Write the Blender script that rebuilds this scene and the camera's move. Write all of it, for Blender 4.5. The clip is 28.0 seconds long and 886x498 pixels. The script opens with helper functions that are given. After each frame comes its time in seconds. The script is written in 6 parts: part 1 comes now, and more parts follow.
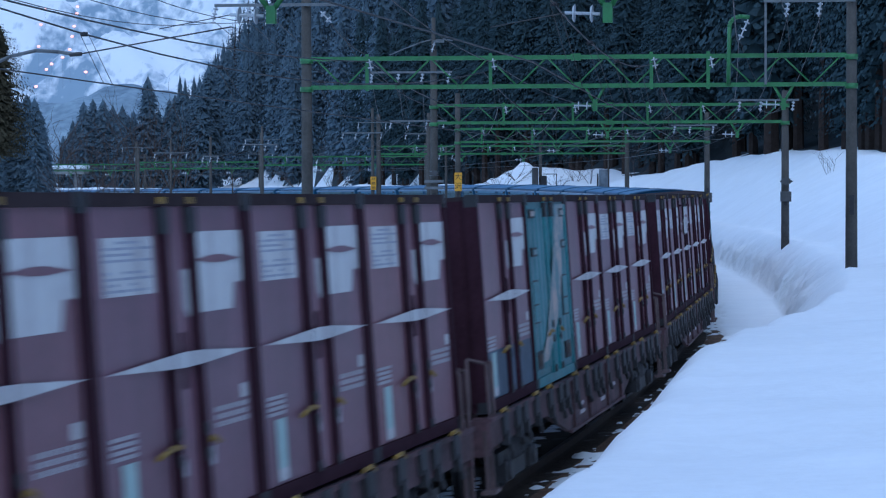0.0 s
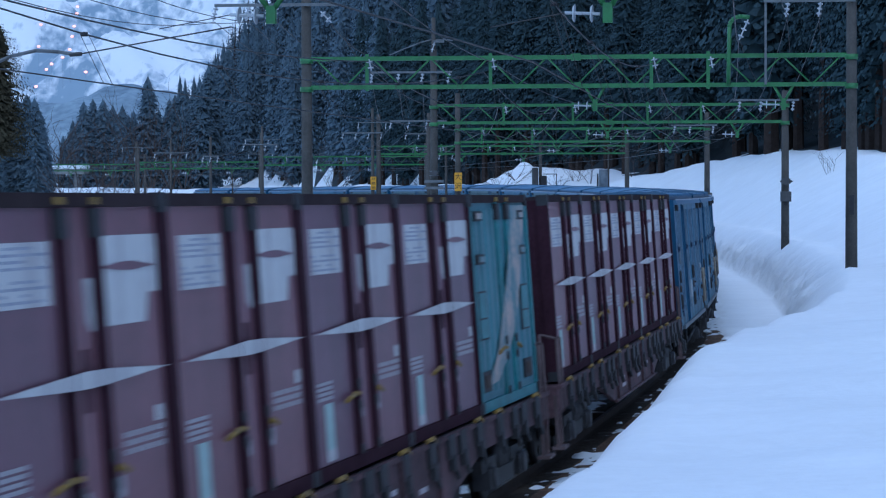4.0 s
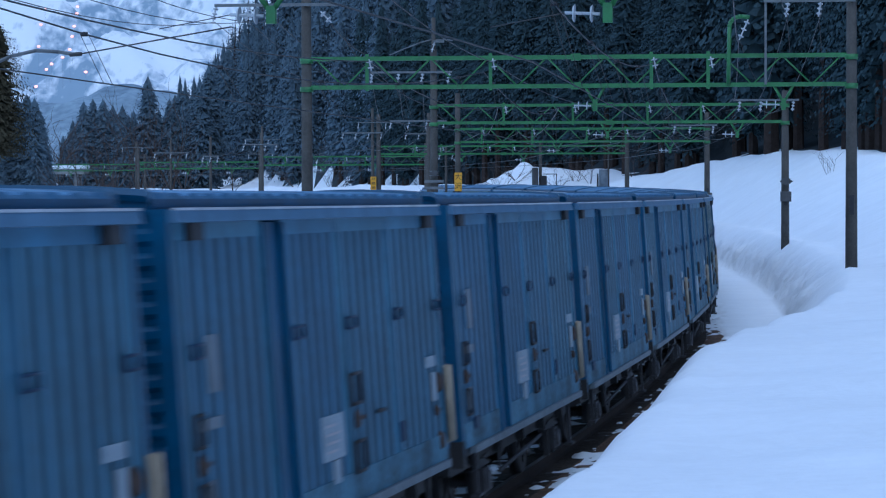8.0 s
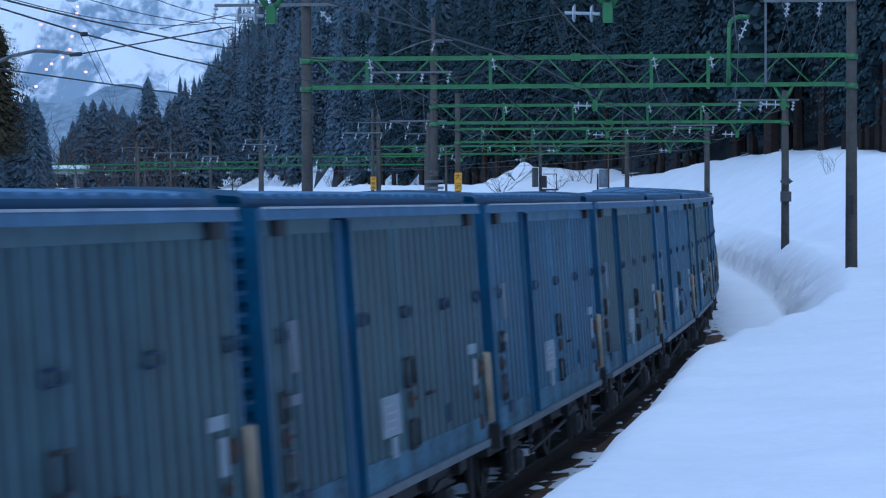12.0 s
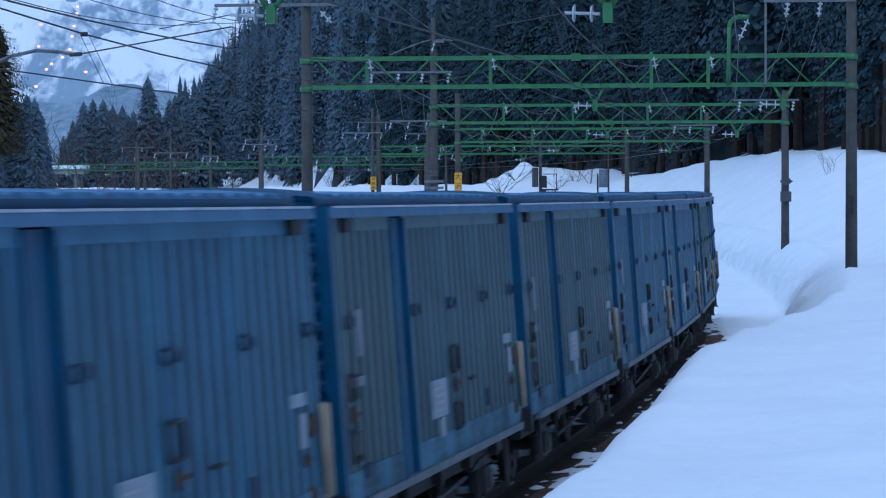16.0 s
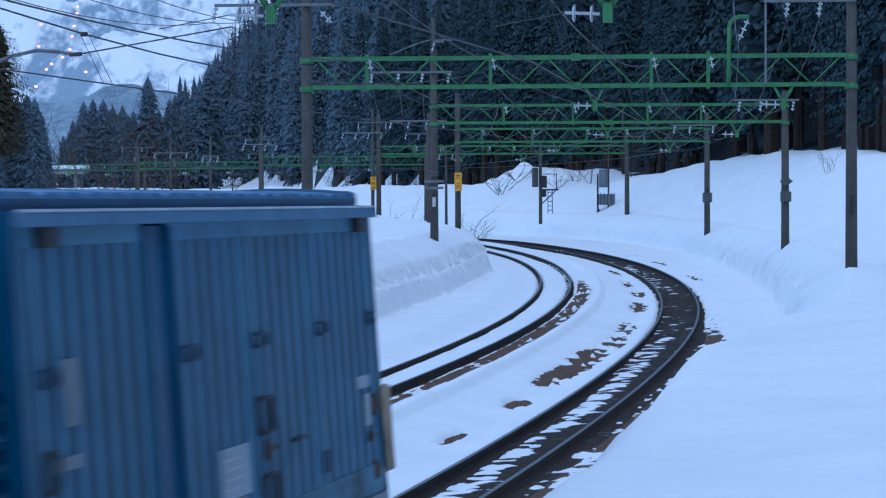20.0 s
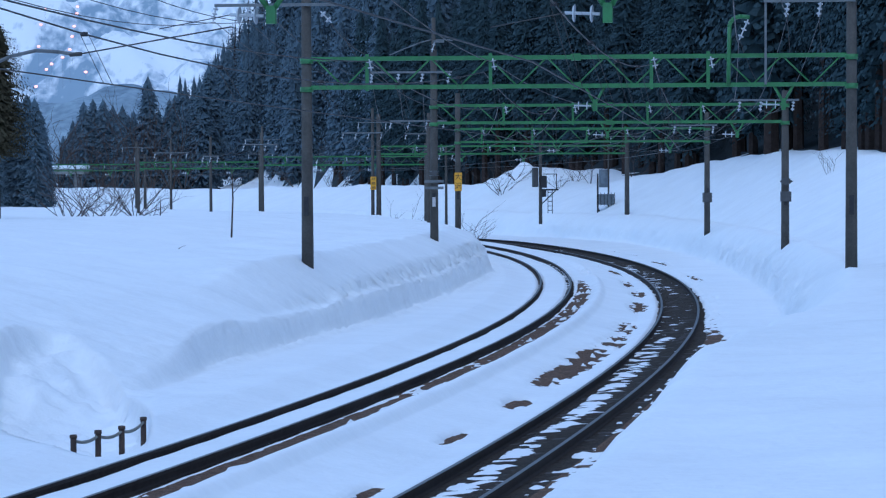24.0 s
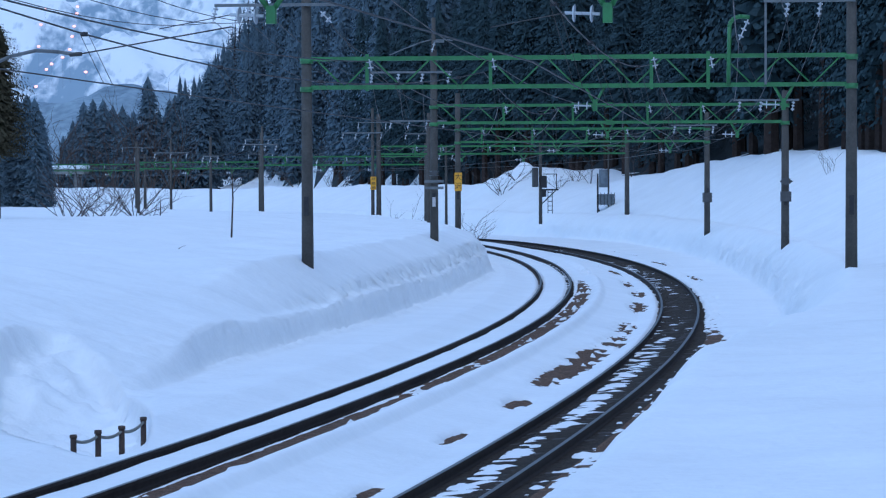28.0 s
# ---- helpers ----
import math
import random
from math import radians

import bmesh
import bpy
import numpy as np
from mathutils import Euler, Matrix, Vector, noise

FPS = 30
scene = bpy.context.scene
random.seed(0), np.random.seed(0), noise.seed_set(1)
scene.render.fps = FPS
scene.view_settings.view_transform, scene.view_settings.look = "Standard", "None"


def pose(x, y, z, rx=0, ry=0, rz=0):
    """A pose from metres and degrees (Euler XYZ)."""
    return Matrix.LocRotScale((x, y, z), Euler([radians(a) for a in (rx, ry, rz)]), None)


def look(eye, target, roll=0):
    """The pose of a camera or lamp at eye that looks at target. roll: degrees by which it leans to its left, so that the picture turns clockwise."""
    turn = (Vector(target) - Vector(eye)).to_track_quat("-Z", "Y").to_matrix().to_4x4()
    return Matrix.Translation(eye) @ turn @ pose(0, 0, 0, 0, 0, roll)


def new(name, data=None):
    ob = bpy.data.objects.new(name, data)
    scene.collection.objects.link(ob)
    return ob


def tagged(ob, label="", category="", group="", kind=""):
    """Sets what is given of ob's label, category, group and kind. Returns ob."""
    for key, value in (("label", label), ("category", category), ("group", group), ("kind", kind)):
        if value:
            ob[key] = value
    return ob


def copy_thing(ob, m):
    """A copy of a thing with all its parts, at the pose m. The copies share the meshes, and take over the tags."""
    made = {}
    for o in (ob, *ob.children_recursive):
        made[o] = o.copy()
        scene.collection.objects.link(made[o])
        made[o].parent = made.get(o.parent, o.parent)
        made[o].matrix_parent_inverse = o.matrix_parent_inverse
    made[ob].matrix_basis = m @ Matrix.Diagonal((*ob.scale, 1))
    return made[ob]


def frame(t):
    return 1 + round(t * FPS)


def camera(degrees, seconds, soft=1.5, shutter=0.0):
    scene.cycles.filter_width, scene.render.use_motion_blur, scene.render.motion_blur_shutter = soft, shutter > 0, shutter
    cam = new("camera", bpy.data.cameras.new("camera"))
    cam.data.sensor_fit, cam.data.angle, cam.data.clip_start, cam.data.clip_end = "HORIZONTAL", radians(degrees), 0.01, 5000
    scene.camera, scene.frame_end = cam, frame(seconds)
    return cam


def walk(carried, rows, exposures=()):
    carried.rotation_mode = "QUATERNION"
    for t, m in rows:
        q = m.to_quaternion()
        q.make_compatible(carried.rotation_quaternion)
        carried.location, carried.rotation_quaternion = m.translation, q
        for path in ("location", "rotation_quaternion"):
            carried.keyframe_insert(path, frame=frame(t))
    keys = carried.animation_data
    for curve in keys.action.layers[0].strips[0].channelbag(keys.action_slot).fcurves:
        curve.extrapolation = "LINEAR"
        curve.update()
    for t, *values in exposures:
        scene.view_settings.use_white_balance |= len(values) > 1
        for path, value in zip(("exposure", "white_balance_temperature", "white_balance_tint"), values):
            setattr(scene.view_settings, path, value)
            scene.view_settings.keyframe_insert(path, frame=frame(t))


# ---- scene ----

# ---------- camera ----------
EYE = (0.0, 0.0, 3.981)
cam = camera(18.195, 28.0, soft=1.2, shutter=0.5)
VIEW = look(EYE, (0.0, 100.0, 3.981 - 100 * math.tan(0.0325)), roll=-0.236)
walk(cam, [(0.0, VIEW), (28.0, VIEW)], exposures=[(0.0, 0.12, 4980.0, 3.0), (28.0, 0.12, 4980.0, 3.0)])

# ---------- dusk light ----------
world = bpy.data.worlds.new("world")
scene.world = world
world.use_nodes = True
wn = world.node_tree
sky = wn.nodes.new("ShaderNodeTexSky")
sky.sky_type = "NISHITA"
sky.sun_disc = False
sky.sun_elevation, sky.sun_rotation = radians(75.0), radians(290.0)
wn.links.new(sky.outputs[0], wn.nodes["Background"].inputs[0])
wn.nodes["Background"].inputs[1].default_value = 0.15
sun = new("sun", bpy.data.lights.new("sun", "SUN"))
sun.data.energy, sun.data.angle, sun.data.color = 0.8, radians(60), (1.0, 0.95, 0.9)
sun.matrix_world = look((15, -75, 100), (0, 0, 0))

# ---------- the line: plan of the near track ----------
S_MIN = -430.0
SS = np.arange(S_MIN, 900.0, 0.5)
KNOT_S = [S_MIN, -30.0, -13.6, 2.7, 19.1, 35.5, 51.8, 68.2, 84.5, 100.9, 117.3, 133.6, 150.0, 170.0, 200.0, 900.0]
KNOT_K = [0.0016, 0.00176, 0.00163, 0.00144, 0.00148, 0.00205, 0.00231, 0.00235, 0.0026, 0.0031, 0.00397, 0.00485, 0.00552, 0.0033, 0.001, 0.001]
_k = np.interp(SS, KNOT_S, KNOT_K)
_t = np.concatenate([[0], np.cumsum((_k[1:] + _k[:-1]) / 4)])
_i0 = int(round(-S_MIN / 0.5))
TH = _t - _t[_i0] + 1.38895
_x = np.concatenate([[0], np.cumsum((np.cos(TH)[1:] + np.cos(TH)[:-1]) / 4)])
_y = np.concatenate([[0], np.cumsum((np.sin(TH)[1:] + np.sin(TH)[:-1]) / 4)])
TX, TY = _x - _x[_i0] - 0.0696, _y - _y[_i0] + 32.4695
CANT = 0.070
GAUGE = 1.13
D2 = 4.27
DZ2 = 0.10


def dip(s):
    """the line falls away beyond the curve; the overhead line does not follow"""
    return 0.006 * np.clip(np.asarray(s, float) - 140, 0, 120)


def rail_z(s):
    """height of the rail tops along the line"""
    s = np.asarray(s, float)
    c = np.clip(s, -60, 150)
    return -0.01383 * c + 0.372 * (c / 100) ** 2 - 0.006 * np.maximum(s - 150, 0) - dip(s)


def line_at(s, l):
    """plan position at s metres along the near track and l metres towards its outer side"""
    x, y, t = np.interp(s, SS, TX), np.interp(s, SS, TY), np.interp(s, SS, TH)
    return x + l * np.sin(t), y - l * np.cos(t)


def heading(s):
    return float(np.interp(s, SS, TH))


def spot(s, l, z=0.0):
    x, y = line_at(s, l)
    return Vector((float(x), float(y), float(rail_z(s) + dip(s)) + z))


def to_line(x, y):
    """(s, l) of plan points, by a coarse search and one correction"""
    x, y = np.atleast_1d(x).astype(float), np.atleast_1d(y).astype(float)
    cs, cx, cy, ct = SS[::8], TX[::8], TY[::8], TH[::8]
    out_s, out_l = np.empty_like(x), np.empty_like(x)
    for a in range(0, len(x), 2000):
        d = (x[a:a + 2000, None] - cx) ** 2 + (y[a:a + 2000, None] - cy) ** 2
        i = d.argmin(1)
        dx, dy = x[a:a + 2000] - cx[i], y[a:a + 2000] - cy[i]
        out_s[a:a + 2000] = cs[i] + dx * np.cos(ct[i]) + dy * np.sin(ct[i])
        out_l[a:a + 2000] = dx * np.sin(ct[i]) - dy * np.cos(ct[i])
    return out_s, out_l


def smooth(a, b, x):
    t = np.clip((np.asarray(x, float) - a) / (b - a), 0, 1)
    return t * t * (3 - 2 * t)


def wob(x, y, scale, seed=0.0):
    return np.array([noise.noise((a / scale + seed, b / scale - seed, seed)) for a, b in zip(np.ravel(x), np.ravel(y))]).reshape(np.shape(x))


# ---------- materials ----------
def mat(name, color, rough=0.6, metal=0.0, vary=0.25, scale=4.0, bump=0.0, bump_scale=30.0, spec=0.5, dark=None, coords="Object", fine=0.4, streak=0.0, stretch=None, edge=(0.35, 0.65), bump2=0.0):
    m = bpy.data.materials.new(name)
    m.use_nodes = True
    n, l = m.node_tree.nodes, m.node_tree.links
    b = n["Principled BSDF"]
    b.inputs["Roughness"].default_value, b.inputs["Metallic"].default_value = rough, metal
    b.inputs["Specular IOR Level"].default_value = spec
    tc = n.new("ShaderNodeTexCoord")
    geo = n.new("ShaderNodeNewGeometry")
    src = geo.outputs["Position"] if coords == "World" else tc.outputs["Object"]
    if stretch:
        ms = n.new("ShaderNodeMapping")
        ms.inputs["Scale"].default_value = stretch
        l.new(src, ms.inputs["Vector"])
        src = ms.outputs[0]
    n1, n2 = n.new("ShaderNodeTexNoise"), n.new("ShaderNodeTexNoise")
    n1.inputs["Scale"].default_value, n1.inputs["Detail"].default_value = scale, 6
    n2.inputs["Scale"].default_value, n2.inputs["Detail"].default_value = scale * 9, 4
    l.new(src, n1.inputs["Vector"]), l.new(src, n2.inputs["Vector"])
    mix = n.new("ShaderNodeMix")
    mix.inputs[0].default_value = fine
    l.new(n1.outputs[0], mix.inputs[2]), l.new(n2.outputs[0], mix.inputs[3])
    ramp = n.new("ShaderNodeValToRGB")
    c = Vector(color[:3])
    d = Vector(dark[:3]) if dark else c * (1 - vary)
    ramp.color_ramp.elements[0].position, ramp.color_ramp.elements[1].position = edge
    ramp.color_ramp.elements[0].color = (*d, 1)
    ramp.color_ramp.elements[1].color = (*(c * (1 + vary * 0.3)), 1)
    l.new(mix.outputs[0], ramp.inputs[0])
    if streak:
        # soot and rain streaks down the sheet, and a tint for each piece
        mp, ns = n.new("ShaderNodeMapping"), n.new("ShaderNodeTexNoise")
        mp.inputs["Scale"].default_value = (7.0, 7.0, 0.35)
        ns.inputs["Scale"].default_value, ns.inputs["Detail"].default_value = 1.0, 5
        oi, add = n.new("ShaderNodeObjectInfo"), n.new("ShaderNodeVectorMath")
        cmb = n.new("ShaderNodeCombineXYZ")
        mul = n.new("ShaderNodeMath")
        mul.operation, mul.inputs[1].default_value = "MULTIPLY", 40.0
        l.new(oi.outputs["Random"], mul.inputs[0]), l.new(mul.outputs[0], cmb.inputs[0]), l.new(mul.outputs[0], cmb.inputs[1])
        l.new(src, add.inputs[0]), l.new(cmb.outputs[0], add.inputs[1])
        l.new(add.outputs[0], mp.inputs["Vector"]), l.new(mp.outputs[0], ns.inputs["Vector"])
        r2, mx = n.new("ShaderNodeValToRGB"), n.new("ShaderNodeMix")
        r2.color_ramp.elements[0].position, r2.color_ramp.elements[1].position = 0.42, 0.68
        mx.data_type, mx.blend_type = "RGBA", "MIX"
        ms = n.new("ShaderNodeMath")
        ms.operation, ms.inputs[1].default_value = "MULTIPLY", streak
        l.new(ns.outputs[0], r2.inputs[0]), l.new(r2.outputs[0], ms.inputs[0]), l.new(ms.outputs[0], mx.inputs[0])
        l.new(ramp.outputs[0], mx.inputs[6])
        mx.inputs[7].default_value = (*(c * 0.55 + Vector((0.012, 0.014, 0.008))), 1)
        tint, rr = n.new("ShaderNodeMix"), n.new("ShaderNodeValToRGB")
        tint.data_type, tint.blend_type = "RGBA", "MULTIPLY"
        tint.inputs[0].default_value = 1.0
        e = rr.color_ramp.elements
        e[0].color, e[1].color = (1.08, 1.05, 1.0, 1), (0.85, 0.95, 1.05, 1)
        l.new(oi.outputs["Random"], rr.inputs[0]), l.new(rr.outputs[0], tint.inputs[7]), l.new(mx.outputs[2], tint.inputs[6])
        l.new(tint.outputs[2], b.inputs["Base Color"])
    else:
        l.new(ramp.outputs[0], b.inputs["Base Color"])
    if bump:
        nb, bp = n.new("ShaderNodeTexNoise"), n.new("ShaderNodeBump")
        nb.inputs["Scale"].default_value, nb.inputs["Detail"].default_value = bump_scale, 6
        l.new(src, nb.inputs["Vector"])
        bp.inputs["Strength"].default_value, bp.inputs["Distance"].default_value = 1.0, bump
        l.new(nb.outputs[0], bp.inputs["Height"]), l.new(bp.outputs[0], b.inputs["Normal"])
        if bump2:
            # finer grain on top
            nc, bq = n.new("ShaderNodeTexNoise"), n.new("ShaderNodeBump")
            nc.inputs["Scale"].default_value, nc.inputs["Detail"].default_value = bump_scale * 5, 5
            l.new(src, nc.inputs["Vector"]), l.new(nc.outputs[0], bq.inputs["Height"])
            bq.inputs["Strength"].default_value, bq.inputs["Distance"].default_value = 1.0, bump2
            l.new(bp.outputs[0], bq.inputs["Normal"]), l.new(bq.outputs[0], b.inputs["Normal"])
    return m


M_SNOW = mat("snow", (0.86, 0.88, 0.90), 0.65, vary=0.06, scale=0.6, bump=0.022, bump_scale=2.5, bump2=0.010, spec=0.25, coords="World")
M_OILED = mat("oily_ballast", (0.058, 0.046, 0.036), 0.9, spec=0.15, vary=0.8, scale=7, fine=0.6, bump=0.05, bump_scale=18, coords="World")
M_BALLAST = mat("ballast", (0.165, 0.105, 0.070), 0.9, spec=0.2, vary=0.8, scale=7, fine=0.6, bump=0.05, bump_scale=22, coords="World")
M_SLEEPER = mat("sleeper", (0.05, 0.042, 0.038), 0.85, vary=0.5, scale=5)
M_RAIL = mat("rail_side", (0.036, 0.026, 0.021), 0.8, 0.0, spec=0.2, vary=0.4, scale=5)
M_HEAD = mat("rail_head", (0.17, 0.165, 0.16), 0.55, 0.8, vary=0.2, scale=3)
M_GREEN = mat("green_paint", (0.055, 0.19, 0.06), 0.45, vary=0.35, scale=3, bump=0.002)
M_POLE = mat("pole_concrete", (0.085, 0.077, 0.068), 0.8, vary=0.4, scale=2, bump=0.004)
M_STEEL = mat("galvanised_steel", (0.18, 0.19, 0.20), 0.55, 0.5, vary=0.3, scale=5)
M_WIRE = mat("wire", (0.09, 0.085, 0.085), 0.6, 0.5, vary=0.2)
M_PORCELAIN = mat("porcelain", (0.5, 0.52, 0.55), 0.25, vary=0.08)
M_PURPLE = mat("container_purple", (0.225, 0.100, 0.124), 0.45, spec=0.45, vary=0.3, scale=1.2, streak=0.35, bump=0.002)
M_PURPLED = mat("container_post", (0.046, 0.019, 0.028), 0.85, spec=0.08, vary=0.35, scale=2.0)
M_TOPRAIL = mat("grimy_top_rail", (0.055, 0.04, 0.042), 0.9, spec=0.03, vary=0.4, scale=3)
M_TEAL = mat("container_teal", (0.085, 0.225, 0.25), 0.5, vary=0.4, scale=1.5, streak=0.4)
M_TEALD = mat("container_teal_post", (0.05, 0.22, 0.24), 0.5, vary=0.4, scale=2)
M_TEALP = mat("container_faded", (0.46, 0.37, 0.33), 0.7, spec=0.2, vary=0.4, scale=1.6, dark=(0.12, 0.25, 0.28), edge=(0.38, 0.6))
M_BOARD = mat("weathered_board", (0.34, 0.40, 0.46), 0.7, vary=0.3, scale=5)
M_RAILBROWN = mat("dull_grab_rail", (0.14, 0.10, 0.10), 0.7, spec=0.2, vary=0.4, scale=6)
M_KICK = mat("grimy_door_foot", (0.085, 0.185, 0.265), 0.6, spec=0.3, vary=0.4, scale=1.6, dark=(0.016, 0.040, 0.060), edge=(0.38, 0.62))
M_SLATE = mat("slate_repaint", (0.085, 0.115, 0.16), 0.6, vary=0.4, scale=2.5)
M_MAROON = mat("maroon_cover", (0.15, 0.05, 0.075), 0.55, vary=0.35, scale=3)
M_SILLRAIL = mat("worn_sill", (0.14, 0.17, 0.20), 0.55, 0.2, vary=0.45, scale=4)
M_SILL = mat("sill_purple", (0.115, 0.062, 0.070), 0.7, spec=0.25, dark=(0.03, 0.022, 0.024), vary=0.45, scale=2.0)
M_BLUE = mat("wagon_blue", (0.006, 0.070, 0.155), 0.45, vary=0.3, scale=2)
M_ROOFEDGE = mat("wagon_fascia", (0.010, 0.070, 0.16), 0.5, vary=0.4, scale=2)
M_ROOF = mat("wagon_roof", (0.10, 0.21, 0.36), 0.5, vary=0.5, scale=2.0, dark=(0.018, 0.07, 0.15), edge=(0.42, 0.62), stretch=(1.0, 0.3, 1.0))
M_ALU = mat("wagon_aluminium_blue", (0.088, 0.218, 0.335), 0.5, 0.2, spec=0.4, vary=0.35, scale=1.2, streak=0.4)
# groove tones, blue and grey: dirt plus rib shade painted into the colour
M_ALUD = mat("wagon_groove_shade_dirt_blue", (0.019, 0.062, 0.108), 0.65, 0.1, vary=0.35, scale=1.2, streak=0.5)
M_ALUG = mat("wagon_aluminium_grey", (0.098, 0.175, 0.205), 0.5, 0.2, vary=0.35, scale=1.0, streak=0.6)
M_ALUGD = mat("wagon_groove_shade_dirt_grey", (0.023, 0.054, 0.068), 0.65, 0.1, vary=0.4, scale=1.0, streak=0.6)
M_NAVY = mat("navy_iron", (0.02, 0.045, 0.10), 0.6, 0.2, vary=0.4, scale=6)
M_TRACKBAND = mat("door_track_blue", (0.13, 0.23, 0.36), 0.5, 0.2, vary=0.3, scale=3)
M_EAVE = mat("pale_rail", (0.60, 0.64, 0.70), 0.45, 0.3, vary=0.3, scale=3)
M_PALE = mat("pale_grey_steel", (0.17, 0.20, 0.235), 0.6, vary=0.3, scale=6)
M_WHITEP = mat("white_marking", (0.60, 0.59, 0.58), 0.6, vary=0.3, scale=1.6, dark=(0.40, 0.36, 0.37), stretch=(2.5, 2.5, 0.5), edge=(0.34, 0.56))
M_FADED = mat("faded_marking", (0.48, 0.44, 0.46), 0.6, vary=0.3, scale=12)
M_PRINT = mat("blue_print", (0.40, 0.41, 0.50), 0.6, vary=0.4, scale=12)
M_CARD = mat("route_card", (0.45, 0.58, 0.55), 0.6, vary=0.2, scale=8)
M_YELLOW = mat("lock_yellow", (0.36, 0.22, 0.03), 0.65, vary=0.5, scale=9, dark=(0.08, 0.055, 0.03))
M_BRASSY = mat("tan_rail", (0.32, 0.27, 0.20), 0.6, vary=0.3, scale=6)
M_DARKIRON = mat("dark_iron", (0.035, 0.034, 0.038), 0.65, 0.2, vary=0.4, scale=6)
M_RUST = mat("rusty_iron", (0.07, 0.045, 0.035), 0.8, vary=0.5, scale=10)
M_BLACK = mat("underframe_black", (0.018, 0.017, 0.018), 0.7, vary=0.4)
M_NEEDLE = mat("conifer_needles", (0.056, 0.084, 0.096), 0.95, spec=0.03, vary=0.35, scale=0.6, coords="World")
# needles of the farther trees: distance haze is put into a lighter, bluer colour
M_HAZED = mat("hazed_needles", (0.118, 0.160, 0.198), 0.95, spec=0.03, vary=0.30, scale=0.3, coords="World")
M_CEDAR = mat("winter_cedar_needles", (0.070, 0.062, 0.040), 0.95, spec=0.03, vary=0.5, scale=1.5, coords="World")
M_BARK = mat("bark", (0.055, 0.040, 0.034), 0.9, spec=0.1, vary=0.4)
M_SIGNY = mat("sign_yellow", (0.72, 0.36, 0.02), 0.4, vary=0.12, scale=4)
M_INK = mat("sign_ink", (0.015, 0.015, 0.015), 0.5, vary=0.2)
M_DARKGREY = mat("dark_grey_plate", (0.07, 0.068, 0.07), 0.6, vary=0.3, scale=6)
M_ROPE = mat("rope", (0.22, 0.22, 0.2), 0.9, vary=0.3, scale=20)
M_CONCRETE = mat("concrete", (0.25, 0.25, 0.25), 0.85, vary=0.3, scale=0.6)
M_LAMP = bpy.data.materials.new("lamp_glow")
M_LAMP.use_nodes = True
M_LAMP.node_tree.nodes["Principled BSDF"].inputs["Emission Color"].default_value = (1.0, 0.27, 0.10, 1)
M_LAMP.node_tree.nodes["Principled BSDF"].inputs["Emission Strength"].default_value = 1.6
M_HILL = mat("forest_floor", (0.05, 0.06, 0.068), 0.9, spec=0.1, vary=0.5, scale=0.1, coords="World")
M_TWIG = mat("twig", (0.07, 0.05, 0.042), 0.85, vary=0.3, scale=5)
# distance haze is put into the blue-grey of mountain rock and foothill scrub
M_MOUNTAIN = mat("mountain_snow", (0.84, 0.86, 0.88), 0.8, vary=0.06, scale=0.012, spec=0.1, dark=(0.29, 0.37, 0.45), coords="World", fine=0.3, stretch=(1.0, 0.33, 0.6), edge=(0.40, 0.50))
M_FOOTHILL = mat("hazed_foothill_scrub", (0.33, 0.41, 0.47), 0.9, vary=0.1, scale=0.02, spec=0.1, dark=(0.16, 0.21, 0.26), coords="World", fine=0.5)


# ---------- mesh helpers ----------
def obj(name, bm, material, parent=None, label=""):
    me = bpy.data.meshes.new(name)
    bm.to_mesh(me)
    bm.free()
    for m in (material if isinstance(material, (list, tuple)) else [material]):
        me.materials.append(m)
    ob = new(name, me)
    if parent:
        ob.parent = parent
    if label:
        ob["label"] = label
    return ob


part = obj


def box(bm, x0, x1, y0, y1, z0, z1, m=None):
    v = [bm.verts.new((x, y, z)) for x in (x0, x1) for y in (y0, y1) for z in (z0, z1)]
    if m is not None:
        for q in v:
            q.co = m @ q.co
    for f in ((0, 1, 3, 2), (4, 6, 7, 5), (0, 4, 5, 1), (2, 3, 7, 6), (0, 2, 6, 4), (1, 5, 7, 3)):
        bm.faces.new([v[i] for i in f])
    return v


def tube(bm, a, b, r, n=6, r2=None, cap=True):
    a, b = Vector(a), Vector(b)
    d = (b - a).normalized()
    u = d.orthogonal().normalized()
    w = d.cross(u)
    r2 = r if r2 is None else r2
    ra = [bm.verts.new(a + (u * math.cos(2 * math.pi * i / n) + w * math.sin(2 * math.pi * i / n)) * r) for i in range(n)]
    rb = [bm.verts.new(b + (u * math.cos(2 * math.pi * i / n) + w * math.sin(2 * math.pi * i / n)) * r2) for i in range(n)]
    fs = []
    for i in range(n):
        fs.append(bm.faces.new((ra[i], ra[(i + 1) % n], rb[(i + 1) % n], rb[i])))
    if cap:
        bm.faces.new(ra[::-1]), bm.faces.new(rb)
    for f in fs:
        f.smooth = True


def grid_object(name, P, material, smooth_faces=True):
    """one sheet from an array of points, rows by columns"""
    nr, nc = P.shape[:2]
    idx = np.arange(nr * nc).reshape(nr, nc)
    q = np.stack([idx[:-1, :-1], idx[:-1, 1:], idx[1:, 1:], idx[1:, :-1]], -1).reshape(-1, 4)
    me = bpy.data.meshes.new(name)
    me.from_pydata(P.reshape(-1, 3).tolist(), [], q.tolist())
    me.polygons.foreach_set("use_smooth", [smooth_faces] * len(me.polygons))
    for m in (material if isinstance(material, (list, tuple)) else [material]):
        me.materials.append(m)
    return new(name, me)


# ---------- the land ----------
EDGE_U = [-0.5, -0.095, -0.07, -0.04, 0.0, 0.05, 0.12, 0.2, 0.5]
